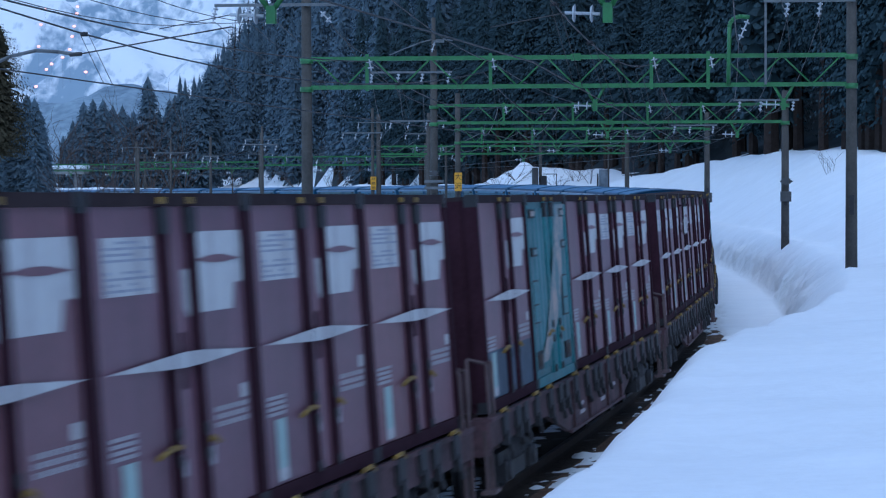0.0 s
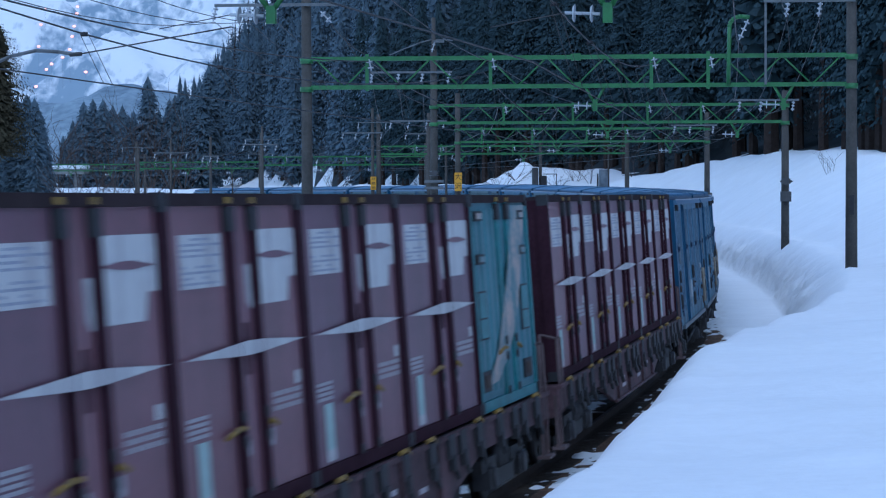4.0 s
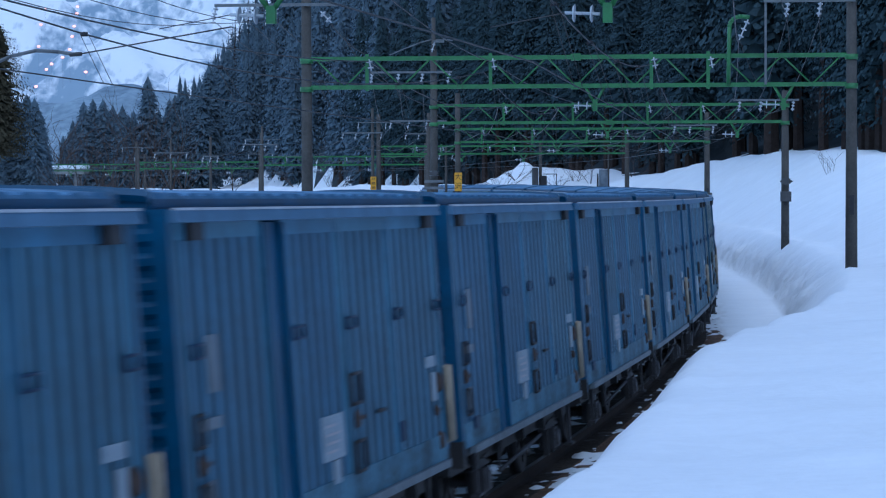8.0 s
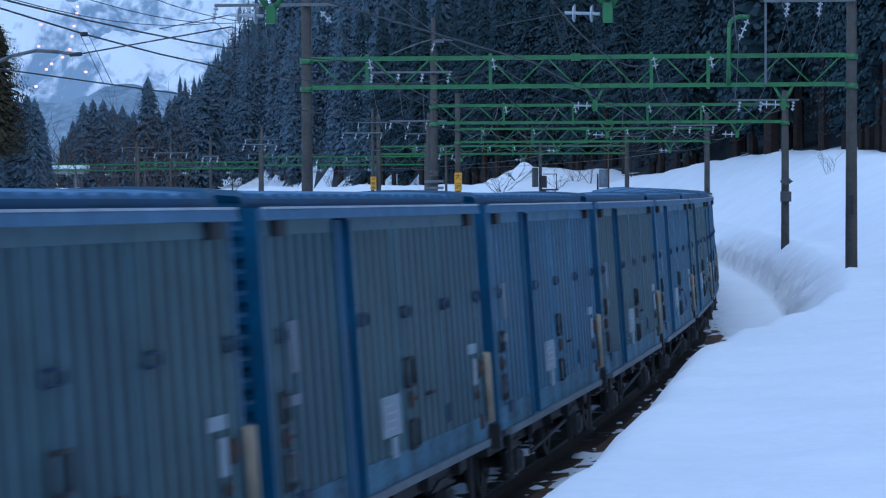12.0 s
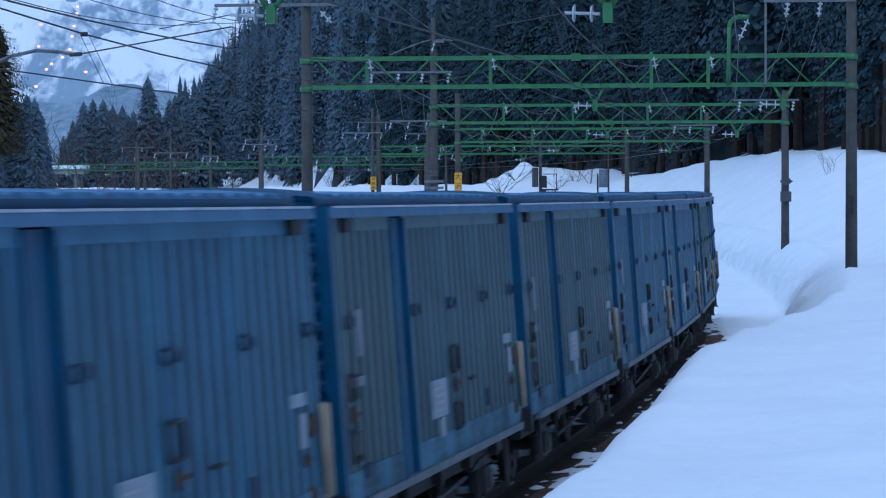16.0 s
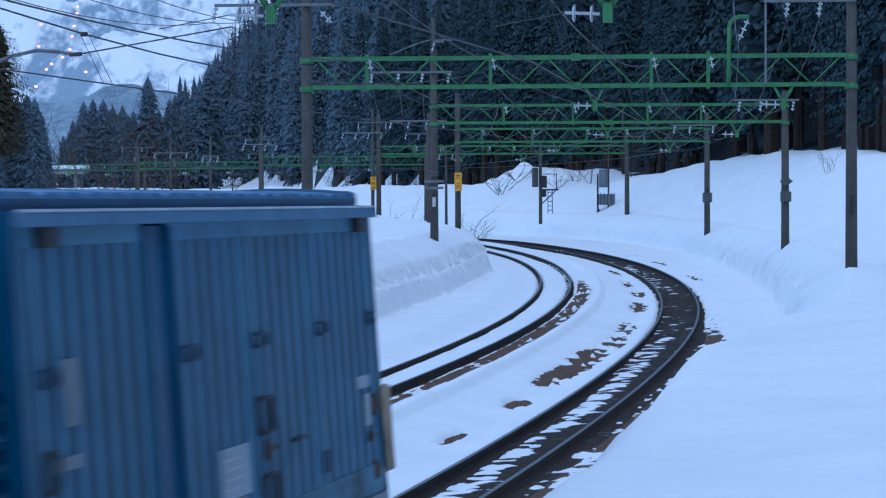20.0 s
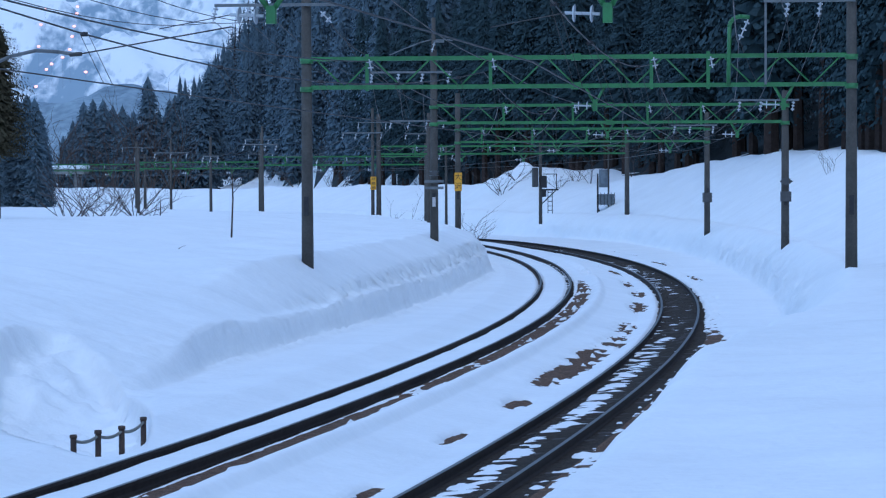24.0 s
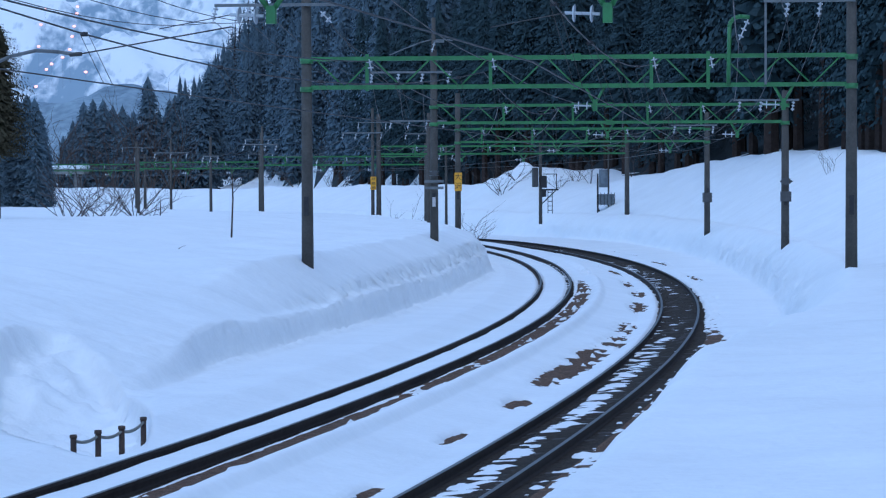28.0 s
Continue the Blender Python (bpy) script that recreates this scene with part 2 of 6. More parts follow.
EDGE_Y = [1500, 560, 420, 330, 258, 225, 150, 120, 60]


def bed(l):
    """level of the two canted tracks across the line, at rail tops"""
    return np.interp(l, [-30, -5.6, -3.05, -1.25, 1.3, 30], [0.0, DZ2 - CANT * 1.33, DZ2 + CANT * 1.22, -CANT * 1.25, CANT * 1.3, CANT * 1.3])


def far_height(x, y):
    """the land away from the line: valley floor, and the wooded hill beyond it"""
    x, y = np.asarray(x, float), np.asarray(y, float)
    plain = np.interp(y, [-400, 60, 120, 250, 330, 500, 900], [2.2, 2.2, 2.0, 1.0, 0.7, 0.2, -1.0]) + 0.25 * np.sin(x / 17.0) * np.sin(y / 23.0)
    low = np.interp(y, [-400, 60, 105, 135, 180, 330, 500, 900], [2.2, 2.2, 2.1, 0.8, 0.1, -0.3, -0.9, -2.0]) + 0.12 * np.sin(x / 9.0) * np.sin(y / 13.0)
    east = smooth(-8, 2, x)
    plain = plain * east + low * (1 - east)
    plain = plain + 1.6 * smooth(150, 215, y) * smooth(-2, 12, x)
    yy = np.maximum(y, 30.0)
    u = x / yy
    base = np.interp(u, EDGE_U, EDGE_Y)
    lift = np.interp(u, [-0.5, -0.10, -0.088, -0.078, -0.066, -0.05, 0.0, 0.2, 0.6], [0, 0, 0.022, 0.045, 0.065, 0.09, 0.14, 0.2, 0.3])
    rise = np.maximum(yy - base, 0)
    top = np.maximum(lift * (base + 350) - 15, 0)
    hill = np.minimum(rise / 350.0, 1.3) * top * smooth(0, 40, rise) * smooth(-20, 60, y)
    # past x = 40 an unseen slope, raised for the added light-blocking wood
    side = np.interp(x, [10, 18, 40, 120], [0, 1.7, 2.6, 60]) * smooth(-60, 110, y)
    return plain + hill + side


def knoll(x, y):
    """snowed-over heap at the foot of the woods, beyond the curve"""
    x, y = np.asarray(x, float), np.asarray(y, float)
    heap = 1.35 * np.exp(-((x - 5.6) / 3.4) ** 2 - ((y - 214) / 7) ** 2) + 0.7 * np.exp(-((x - 11.5) / 4.0) ** 2 - ((y - 215) / 8) ** 2)
    return heap * (1 + 0.10 * np.sin(x * 2.1 + 0.7) + 0.10 * np.sin(x * 4.7 + y * 0.6))


def line_left(s):
    return np.interp(s, [-60, 3, 9, 12.8, 16.4, 21.6, 27, 34.6, 42.7, 58.6, 69.6, 82.3, 95, 150], [-10.5, -9.8, -8.9, -7.6, -7.75, -8.34, -8.24, -8.21, -8.03, -7.75, -7.45, -6.85, -6.7, -6.9])


def line_right(s):
    return np.interp(s, [-60, -25, -12, 2, 8, 14, 22, 39, 53, 85, 110, 133], [3.2, 2.6, 2.25, 1.55, 1.6, 2.0, 2.5, 2.95, 3.05, 3.5, 4.6, 6.0])


def hollow(s, l):
    """1 inside the snowed-in hollow behind the rope fence, 0 outside"""
    ds, dl = s - 10.6, l + 7.9
    along, side = 0.943 * ds - 0.333 * dl, 0.333 * ds + 0.943 * dl
    r = np.sqrt((along / 6.6) ** 2 + (side / 1.25) ** 2)
    return (1 - smooth(0.93, 1.0, r)) * (1 - 0.4 * smooth(0.0, 6.0, along))


def bank_profile(s, l):
    """snow surface above the rail tops, across the line, beside the tracks"""
    wl, wr = line_left(s) + 0.10 * np.sin(s * 0.55) * np.sin(s * 0.23 + 1), line_right(s)
    k = smooth(11, 15, s)
    d = wl - l
    # the ploughed strip climbs to a cut wall; above it a crumbled step and the old drift
    floor = 0.2 * smooth(5.2, 6.4, -l) * (1 - smooth(90, 120, s))
    crest = np.interp(s, [13, 17.4, 21.2, 23.6, 28, 31, 38, 44.5, 61, 76, 100], [0.0, 0.30, 0.60, 0.76, 0.68, 0.60, 0.67, 0.73, 0.70, 0.78, 0.8])
    step = np.interp(s, [20, 28, 32, 37.5, 45, 53, 67, 81], [0.10, 0.08, 0.06, 0.16, 0.26, 0.38, 0.45, 0.52])
    near = 1 - np.clip(1 - np.maximum(d - 0.2, 0) / 6.0, 0, 1) ** 1.5
    cut = step * smooth(0.35, 0.75, d) + (1.82 - crest - step) * np.clip((d - 0.6) / 1.35, 0, 1) ** 0.85
    rest = (1.82 - crest) * near * (1 - smooth(25, 37, s)) + cut * smooth(25, 37, s)
    wall = crest * smooth(0.0, 0.26, d) + rest
    slope = 1.85 * smooth(0.0, 7.5, d)
    left = floor + wall * k + slope * (1 - k) + 0.6 * smooth(3, 16, d)
    left = left - 0.55 * hollow(s, l)
    e = l - wr
    run = np.interp(s, [-20, 5, 18, 34, 60, 120], [1.5, 1.6, 1.8, 1.7, 1.4, 1.8])
    straight = smooth(22, 36, s)
    right = np.interp(s, [-30, 0, 10, 40], [1.75, 1.75, 1.6, 1.6]) * (smooth(0.0, 1.0, e / run) * (1 - straight) + straight * (1 - np.clip(1 - np.maximum(e, 0) / run, 0, 1) ** 1.35)) + 0.25 * smooth(1.5, 6, e)
    hill = np.interp(s, [38, 62, 88, 112, 138, 165], [0.0, 0.36, 0.40, 0.54, 0.56, 0.28]) * np.clip(e - 2.2, 0, 6.3)
    return left + right + hill


PATCHES = [(24, -1.6, 2.8, 0.27), (30, -1.52, 4.2, 0.34), (37, -1.35, 3.6, 0.28), (45, -1.38, 2.8, 0.27), (58, -1.32, 4.2, 0.28), (69, -1.23, 2.7, 0.27),
           (78.6, -1.37, 3.5, 0.2), (16.8, -1.48, 1.1, 0.17), (9.8, -1.5, 1.0, 0.09), (1.9, -1.30, 1.0, 0.12), (92, -1.1, 4, 0.16), (85, -2.7, 5.0, 0.22),
           (63, -3.08, 7.0, 0.2), (108, -2.2, 3, 0.2), (37, 1.25, 1.6, 0.2), (36, 1.6, 0.8, 0.16), (81, 1.5, 4.0, 0.18), (100, 1.7, 5.0, 0.14), (118, 2.2, 6, 0.12)]


def snow_cover(s, l, n1, n2, n3):
    """depth of the snow on the ballast; below zero the stones are bare"""
    f = np.full(s.shape, 0.075) + 0.02 * n1
    f = f - 0.035 * smooth(0.2, 0.6, np.abs(l + 2.75)) + 0.03
    f = f + 0.11 * smooth(-3.05, -2.8, l) * (1 - smooth(-2.62, -2.46, l)) - 0.055 * smooth(-2.66, -2.85, l) * smooth(-3.8, -3.6, l)
    for ps, pl, ws, wl in PATCHES:
        f = f - 0.20 * np.exp(-(((s - ps) / ws) ** 2) ** 1.5 - (((l - pl) / wl) ** 2)) * (1 + 1.5 * n2 + 1.4 * n3 + 0.5 * n1)
    # near track: bare in its outer half, streaky with drifted snow in its inner half
    sl = 0.5 + 0.5 * np.cos(2 * math.pi * s / 0.62)
    between = smooth(0.62, 0.54, np.abs(l))
    drift = 0.018 * sl - 0.026 + 0.10 * n3 + np.interp(s, [-20, 20, 34, 42, 60, 80, 110], [0.028, 0.020, 0.004, -0.02, -0.03, -0.012, 0.004])
    inner = drift * smooth(0.22, -0.06, l) + (-0.045 + 0.10 * n3) * (1 - smooth(0.22, -0.06, l))
    f = f * (1 - between) + inner * between
    outer = smooth(0.55, 0.62, l) * (1 - smooth(1.05, 1.5, l))
    cover = np.interp(s, [-20, 0, 8, 38, 46, 120], [-0.02, -0.015, -0.04, -0.045, 0.03, 0.045])
    f = f * (1 - outer) + (cover + 0.12 * n2 + 0.12 * n3 + 0.03 * n1) * outer
    lip = np.exp(-((l - 0.66) / 0.09) ** 2) + np.exp(-((l + 0.64) / 0.06) ** 2) + 0.7 * np.exp(-((l + 0.46) / 0.10) ** 2) * (1 - smooth(14, 30, s))
    f = f - 0.13 * lip * (1 + 0.9 * n3)
    # far track: snowed in between the rails, a bare strip along its outer side
    m = l + D2
    t2 = np.exp(-((m + 0.64) / 0.05) ** 2) + smooth(-0.60, -0.55, m) * smooth(-0.42, -0.50, m) + np.exp(-((m - 0.46) / 0.05) ** 2) + smooth(0.54, 0.60, m) * smooth(0.69, 0.63, m)
    f = f - 0.13 * t2 * (1 + 0.9 * n3)
    half = np.interp(s, [-20, 6, 12, 14.5, 17.5, 20, 25, 40, 60, 75], [0.15, 0.15, 0.13, 0.08, 0.08, 0.15, 0.20, 0.23, 0.18, 0.13])
    strip = smooth(half + 0.08, half - 0.02, np.abs(l + np.interp(s, [0, 20, 40], [3.30, 3.28, 3.24])))
    f = f - (0.16 + 0.28 * n2 + 0.24 * n3 + 0.10 * n1) * strip * np.interp(s, [-25, -15, 66, 78], [0, 1, 1, 0])
    return f


def surface(s, l, n1, n2, n3):
    """full snow surface in world height"""
    base = bed(l) - 0.15
    f = np.where((l > -6.2) & (l < 3.2), snow_cover(s, l, n1, n2, n3), 0.075 + 0.02 * n1)
    return base + f + bank_profile(s, l) + rail_z(s)


def snow_sheet(name, s_rows, l_cols, label, outer):
    GS, GL = np.meshgrid(s_rows, l_cols, indexing="ij")
    GX, GY = line_at(GS, GL)
    n1 = wob(GX, GY, 1.7, 2.3)
    n2 = wob(GS * 0.35, GL, 0.16, 7.7) * 0.65 + wob(GS, GL, 0.09, 4.1) * 0.35
    n3 = wob(GS, GL * 0.3, 0.10, 3.7) * 0.6 + wob(GS, GL * 0.5, 0.3, 9.7) * 0.5
    GZ = surface(GS, GL, n1, n2, n3)
    high = smooth(0.25, 1.0, bank_profile(GS, GL))
    d = line_left(GS) - GL
    calm = 1 - 0.85 * np.exp(-((d - 1.2) / 0.7) ** 2) * smooth(29, 38, GS)
    GZ += high * calm * (0.12 * wob(GX, GY, 3.2, 3.1) + 0.045 * wob(GX, GY, 1.1, 6.4) + 0.014 * wob(GX, GY, 0.4, 1.9))
    # crumbling crest above the cut wall, thrown-out lumps along its foot
    crest = np.exp(-((d - 0.48) / 0.22) ** 2) * smooth(29, 38, GS) * (1 - 0.4 * smooth(66, 80, GS))
    GZ += crest * (0.18 * np.maximum(wob(GS, GL, 0.7, 9.2), -0.4) + 0.06 * wob(GS, GL, 0.4, 3.3))
    foot = np.exp(-((d + 0.10) / 0.14) ** 2) * smooth(20, 24, GS)
    pit = hollow(GS, GL)
    GZ += smooth(0.0, 0.5, pit) * (0.16 * wob(GX, GY, 0.5, 6.3) + 0.14 * wob(GX, GY, 0.24, 1.3))
    GZ += smooth(2.6, 1.4, np.hypot((GS - 13.5) / 3.0, GL + 9.3)) * (0.07 * wob(GX, GY, 0.4, 3.3) + 0.05 * wob(GX, GY, 0.2, 8.3))
    GZ += foot * (0.06 + 0.12 * wob(GX, GY, 0.28, 5.1) + 0.08 * wob(GX, GY, 0.15, 2.1))
    GZ += smooth(0.3, 2.5, d) * calm * (0.09 * wob(GX, GY, 2.2, 8.1) + 0.04 * wob(GX, GY, 0.7, 2.9))
    dr = GL - line_right(GS)
    # ragged ploughed edge along the outer track
    cut = smooth(33, 42, GS) * (1 - smooth(150, 175, GS))
    rag = dr + 0.25 + 0.35 * wob(GX, GY, 1.4, 1.2) + 0.16 * wob(GX, GY, 0.45, 5.2)
    GZ += cut * (0.22 * smooth(0.45, 0.62, rag) * (1 - smooth(0.7, 2.0, dr)) + np.exp(-((dr - 0.45) / 0.40) ** 2) * (0.26 * wob(GX, GY, 0.6, 7.2) + 0.14 * wob(GX, GY, 0.3, 2.2)))
    GZ += smooth(3.5, 7.0, dr) * smooth(45, 70, GS) * (0.26 * wob(GX, GY, 6.0, 4.4) + 0.12 * wob(GX, GY, 2.0, 6.6))
    out = 0.05 * np.exp(-((d - 0.14) / 0.16) ** 2) * smooth(18, 24, GS) + 0.36 * np.exp(-((d - 0.52) / 0.24) ** 2) * smooth(29, 38, GS)
    out = out * (1 - smooth(95, 110, GS)) + 0.30 * np.exp(-((dr - 0.32) / 0.34) ** 2) * cut
    if s_rows[0] > -30:
        out = out * (0.7 * wob(GS, GZ, 0.34, 4.4) + 0.6 * wob(GS, GZ, 0.16, 8.8))
        turn = np.interp(GS, SS, TH)
        GX, GY = GX + out * np.sin(turn), GY - out * np.cos(turn)
    w = smooth(12, 36, np.abs(GL))
    GZ = GZ * (1 - w) + far_height(GX, GY) * w + knoll(GX, GY)
    if outer:
        GZ[:, 0] -= 4
        GZ[:, -1] -= 4
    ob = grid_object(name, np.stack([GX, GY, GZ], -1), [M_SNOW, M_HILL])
    u = GX / np.maximum(GY, 30)
    edge = np.interp(u, EDGE_U, EDGE_Y)
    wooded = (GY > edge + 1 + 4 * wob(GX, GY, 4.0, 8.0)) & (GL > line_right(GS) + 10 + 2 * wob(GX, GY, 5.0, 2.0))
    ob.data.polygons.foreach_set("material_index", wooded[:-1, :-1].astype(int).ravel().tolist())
    return tagged(ob, label, "snow", kind="structure")


l_left = np.concatenate([np.arange(-38, -16, 1.2), np.arange(-16, -10.5, 0.35), np.arange(-10.5, -6.2, 0.11), [-6.2]])
l_mid = np.arange(-6.2, 3.001, 0.062)
l_mid[-1] = 3.0
l_right = np.concatenate([np.arange(3.0, 10, 0.14), np.arange(10, 16, 0.5), np.arange(16, 38.5, 1.5)])
s_near = np.arange(-24, 100.01, 0.17)
s_far = np.concatenate([np.arange(99.9, 200, 0.8), np.arange(200, 320, 2.5), np.arange(320, 801, 12)])
s_back = np.concatenate([np.arange(-430, -60, 12), np.arange(-60, -24, 2), [-24.0]])
for rows in (s_near, s_far, s_back):
    near = rows is s_near
    lm = l_mid if near else np.arange(-6.2, 3.01, 0.2)
    cols = np.concatenate([l_left[:-1], lm, l_right[1:]])
    snow_sheet("snow_bank", rows, cols, "deep snow banked and cleared along the railway", True)

# ballast under the snow
bs = np.concatenate([np.arange(-430, -24, 8), np.arange(-24, 130, 0.6), np.arange(130, 260, 3)])
bl = np.arange(-5.45, 3.3, 0.16)
BS, BL = np.meshgrid(bs, bl, indexing="ij")
BX, BY = line_at(BS, BL)
BZ = rail_z(BS) + bed(BL) - 0.15 + 0.018 * wob(BX, BY, 0.22, 1.0)
bal = tagged(grid_object("ballast", np.stack([BX, BY, BZ], -1), [M_BALLAST, M_OILED]), "dark brown wet track ballast", "ballast", kind="structure")
bal.data.polygons.foreach_set("material_index", ((np.abs(BL - 0.15) < 0.8) | (np.abs(BL + D2) < 0.6))[:-1, :-1].astype(int).ravel().tolist())

gx = np.concatenate([-np.geomspace(3500, 84, 45), np.arange(-80, 81, 3.0), np.geomspace(84, 3500, 45)])
gy = np.concatenate([-np.geomspace(3000, 40, 25), np.arange(-30, 400, 6.0), np.geomspace(400, 4800, 60)])
FX, FY = np.meshgrid(gx, gy, indexing="ij")
FS, FL = to_line(FX.ravel(), FY.ravel())
FL = FL.reshape(FX.shape)
FZ = far_height(FX, FY) + knoll(FX, FY) - 0.7 * (1 - smooth(37, 41, np.abs(FL))) - 4.0 * (1 - smooth(20, 28, np.abs(FL)))
U = FX / np.maximum(FY, 30)
EDGE = np.interp(U, EDGE_U, EDGE_Y)
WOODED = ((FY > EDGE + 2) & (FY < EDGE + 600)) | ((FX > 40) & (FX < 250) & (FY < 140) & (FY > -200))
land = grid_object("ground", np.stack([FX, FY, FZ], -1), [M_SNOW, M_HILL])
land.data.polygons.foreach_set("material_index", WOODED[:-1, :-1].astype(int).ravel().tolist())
tagged(land, "snow-covered valley floor and forest hillside", "ground", kind="structure")


def land_z(x, y):
    """height of the snow at one place"""
    s, l = to_line(x, y)
    w = smooth(12, 36, np.abs(l))
    z = (bed(l) - 0.08 + bank_profile(s, l) + rail_z(s)) * (1 - w) + far_height(np.atleast_1d(x), np.atleast_1d(y)) * w
    return float(z[0] + knoll(x, y))

# ---------- rails ----------
def across_line(s):
    return Matrix.Translation(spot(s, 0)) @ Matrix.Rotation(heading(s) - math.pi / 2, 4, "Z")


def rail(name, off, s0, s1, base, dz):
    srow = np.arange(s0, s1, 1.5)
    prof = [(-0.035, 0.0), (0.035, 0.0), (0.035, -0.04), (0.012, -0.05), (0.012, -0.12), (0.06, -0.14), (-0.06, -0.14), (-0.012, -0.12), (-0.012, -0.05), (-0.035, -0.04)]
    P = np.empty((len(srow), len(prof) + 1, 3))
    for j, (a, b) in enumerate(prof + prof[:1]):
        o = off + a
        x, y = line_at(srow, base + o)
        P[:, j] = np.stack([x, y, rail_z(srow) + dz + CANT * o + b], -1)
    ob = grid_object(name, P, [M_RAIL, M_HEAD], False)
    mi = np.zeros((len(srow) - 1, len(prof)), int)
    mi[:, 0] = 1
    ob.data.polygons.foreach_set("material_index", mi.ravel().tolist())
    return ob


for base, dz in ((0.0, 0.0), (-D2, DZ2)):
    for off in (-GAUGE / 2, GAUGE / 2):
        tagged(rail("rail", off, -425, 500, base, dz), "dark steel rail with a worn shiny head", "rail", "rails", kind="structure")


# sleepers of the near track, showing between drifts of snow
sl_bm = bmesh.new()
box(sl_bm, -1.0, 1.0, -0.11, 0.11, -0.16, 0.0)
sl_mesh = bpy.data.meshes.new("sleeper")
sl_bm.to_mesh(sl_mesh)
sl_bm.free()
sl_mesh.materials.append(M_SLEEPER)
near_track = tagged(new("near_track_sleepers"), "dark wet sleepers of the near track", "sleepers", kind="structure")
for i in range(290):
    s = -22.0 + 0.62 * i
    o = new("sleeper", sl_mesh)
    o.parent = near_track
    o.matrix_world = across_line(s) @ Matrix.Rotation(-CANT, 4, "Y") @ Matrix.Translation((0, 0, -0.153))
# ---------- overhead line ----------
# s, left pole, right pole, lower chord, upper chord (heights over the rails), pole tops
GANTRIES = [(3.0, -8.9, 7.6, 6.3, 7.0, 9.0, 9.0), (40.0, -9.60, 4.63, 6.37, 7.12, 9.1, 9.7), (72.0, -8.83, 4.34, 6.14, 6.79, 8.9, 7.3), (110.0, -7.42, 5.42, 5.92, 6.58, 8.4, 7.4),
            (143.0, -7.92, 8.18, 5.52, 6.0, 8.0, 6.9), (178.0, -7.4, 5.6, 4.98, 5.6, 7.4, 6.6), (212.0, -7.2, 4.0, 4.86, 5.4, 7.2, 6.4), (246.0, -7.5, 5.0, 4.8, 5.4, 7.0, 6.4),
            (282.0, -7.5, 5.0, 4.8, 5.4, 7.0, 6.4), (318.0, -7.5, 5.0, 4.8, 5.4, 7.0, 6.4)]


def across(s):
    """frame of a portal: x to the outer side, y along the line"""
    return Matrix.Translation(spot(s, 0)) @ Matrix.Rotation(heading(s) - math.pi / 2, 4, "Z")


def disc_string(bm, a, b, n=3, r=0.085):
    """a string of porcelain discs from a to b"""
    a, b = Vector(a), Vector(b)
    d = (b - a) / n
    for i in range(n):
        c = a + d * (i + 0.5)
        e = d.normalized() * 0.016
        tube(bm, c - e, c + e * 0.6, r, 8, r * 0.75)
        tube(bm, c - d * 0.5, c + d * 0.5, 0.022, 5)


def gantry(k, s, ll, lr, zb, zt, pl, pr):
    root = new("catenary_portal")
    root.matrix_world = across(s)
    near = k <= 3
    for l, ztop in ((ll, pl), (lr, pr)):
        p = root.matrix_world @ Vector((l, 0, 0))
        foot = land_z(p.x, p.y) - p.z - 0.6
        bm = bmesh.new()
        tube(bm, (l, 0, foot), (l, 0, ztop), 0.165, 12, 0.125)
        pole = part("pole", bm, M_POLE, root, "weathered grey-brown round pole")
        if near:
            for z in (zb - 0.05, zt - 0.05):
                bm = bmesh.new()
                tube(bm, (l, 0, z - 0.07), (l, 0, z + 0.07), 0.175, 12)
                part("band", bm, M_GREEN, pole)
            bm = bmesh.new()
            box(bm, l - 0.06, l + 0.06, -0.19, -0.15, 3.0, 3.5)
            part("tag_plate", bm, M_DARKIRON, pole)
    n = 9 if near else 10
    dep = 0.0
    for z in (zb, zt):
        bm = bmesh.new()
        box(bm, ll - 0.05, lr + 0.05, -0.055, 0.055, z - 0.055, z - 0.043)
        box(bm, ll - 0.05, lr + 0.05, -0.055, -0.043, z - 0.043, z + 0.055)
        box(bm, ll - 0.05, lr + 0.05, 0.043, 0.055, z - 0.043, z + 0.055)
        part("chord", bm, M_GREEN, root, "green angle-iron chord with rust")
    span = lr - ll - 0.5
    for i in range(n):
        a, m_, b = (ll + 0.25 + span * q / n for q in (i, i + 0.5, i + 1))
        for x0, z0, x1, z1 in ((a, zt, m_, zb), (m_, zb, b, zt)):
            bm = bmesh.new()
            tube(bm, (x0, -0.03, z0), (x1, -0.03, z1), 0.024, 5)
            part("diagonal", bm, M_GREEN, root)
    mid = ll + 0.5 * (lr - ll)
    for z in (zb, zt):
        bm = bmesh.new()
        box(bm, mid - 0.13, mid + 0.13, -0.075, 0.075, z - 0.09, z + 0.09)
        part("splice_plate", bm, M_GREEN, root)
    tagged(root, "green-painted lattice portal on round poles over the tracks", "railway gantry", "gantries along the line")
    return root


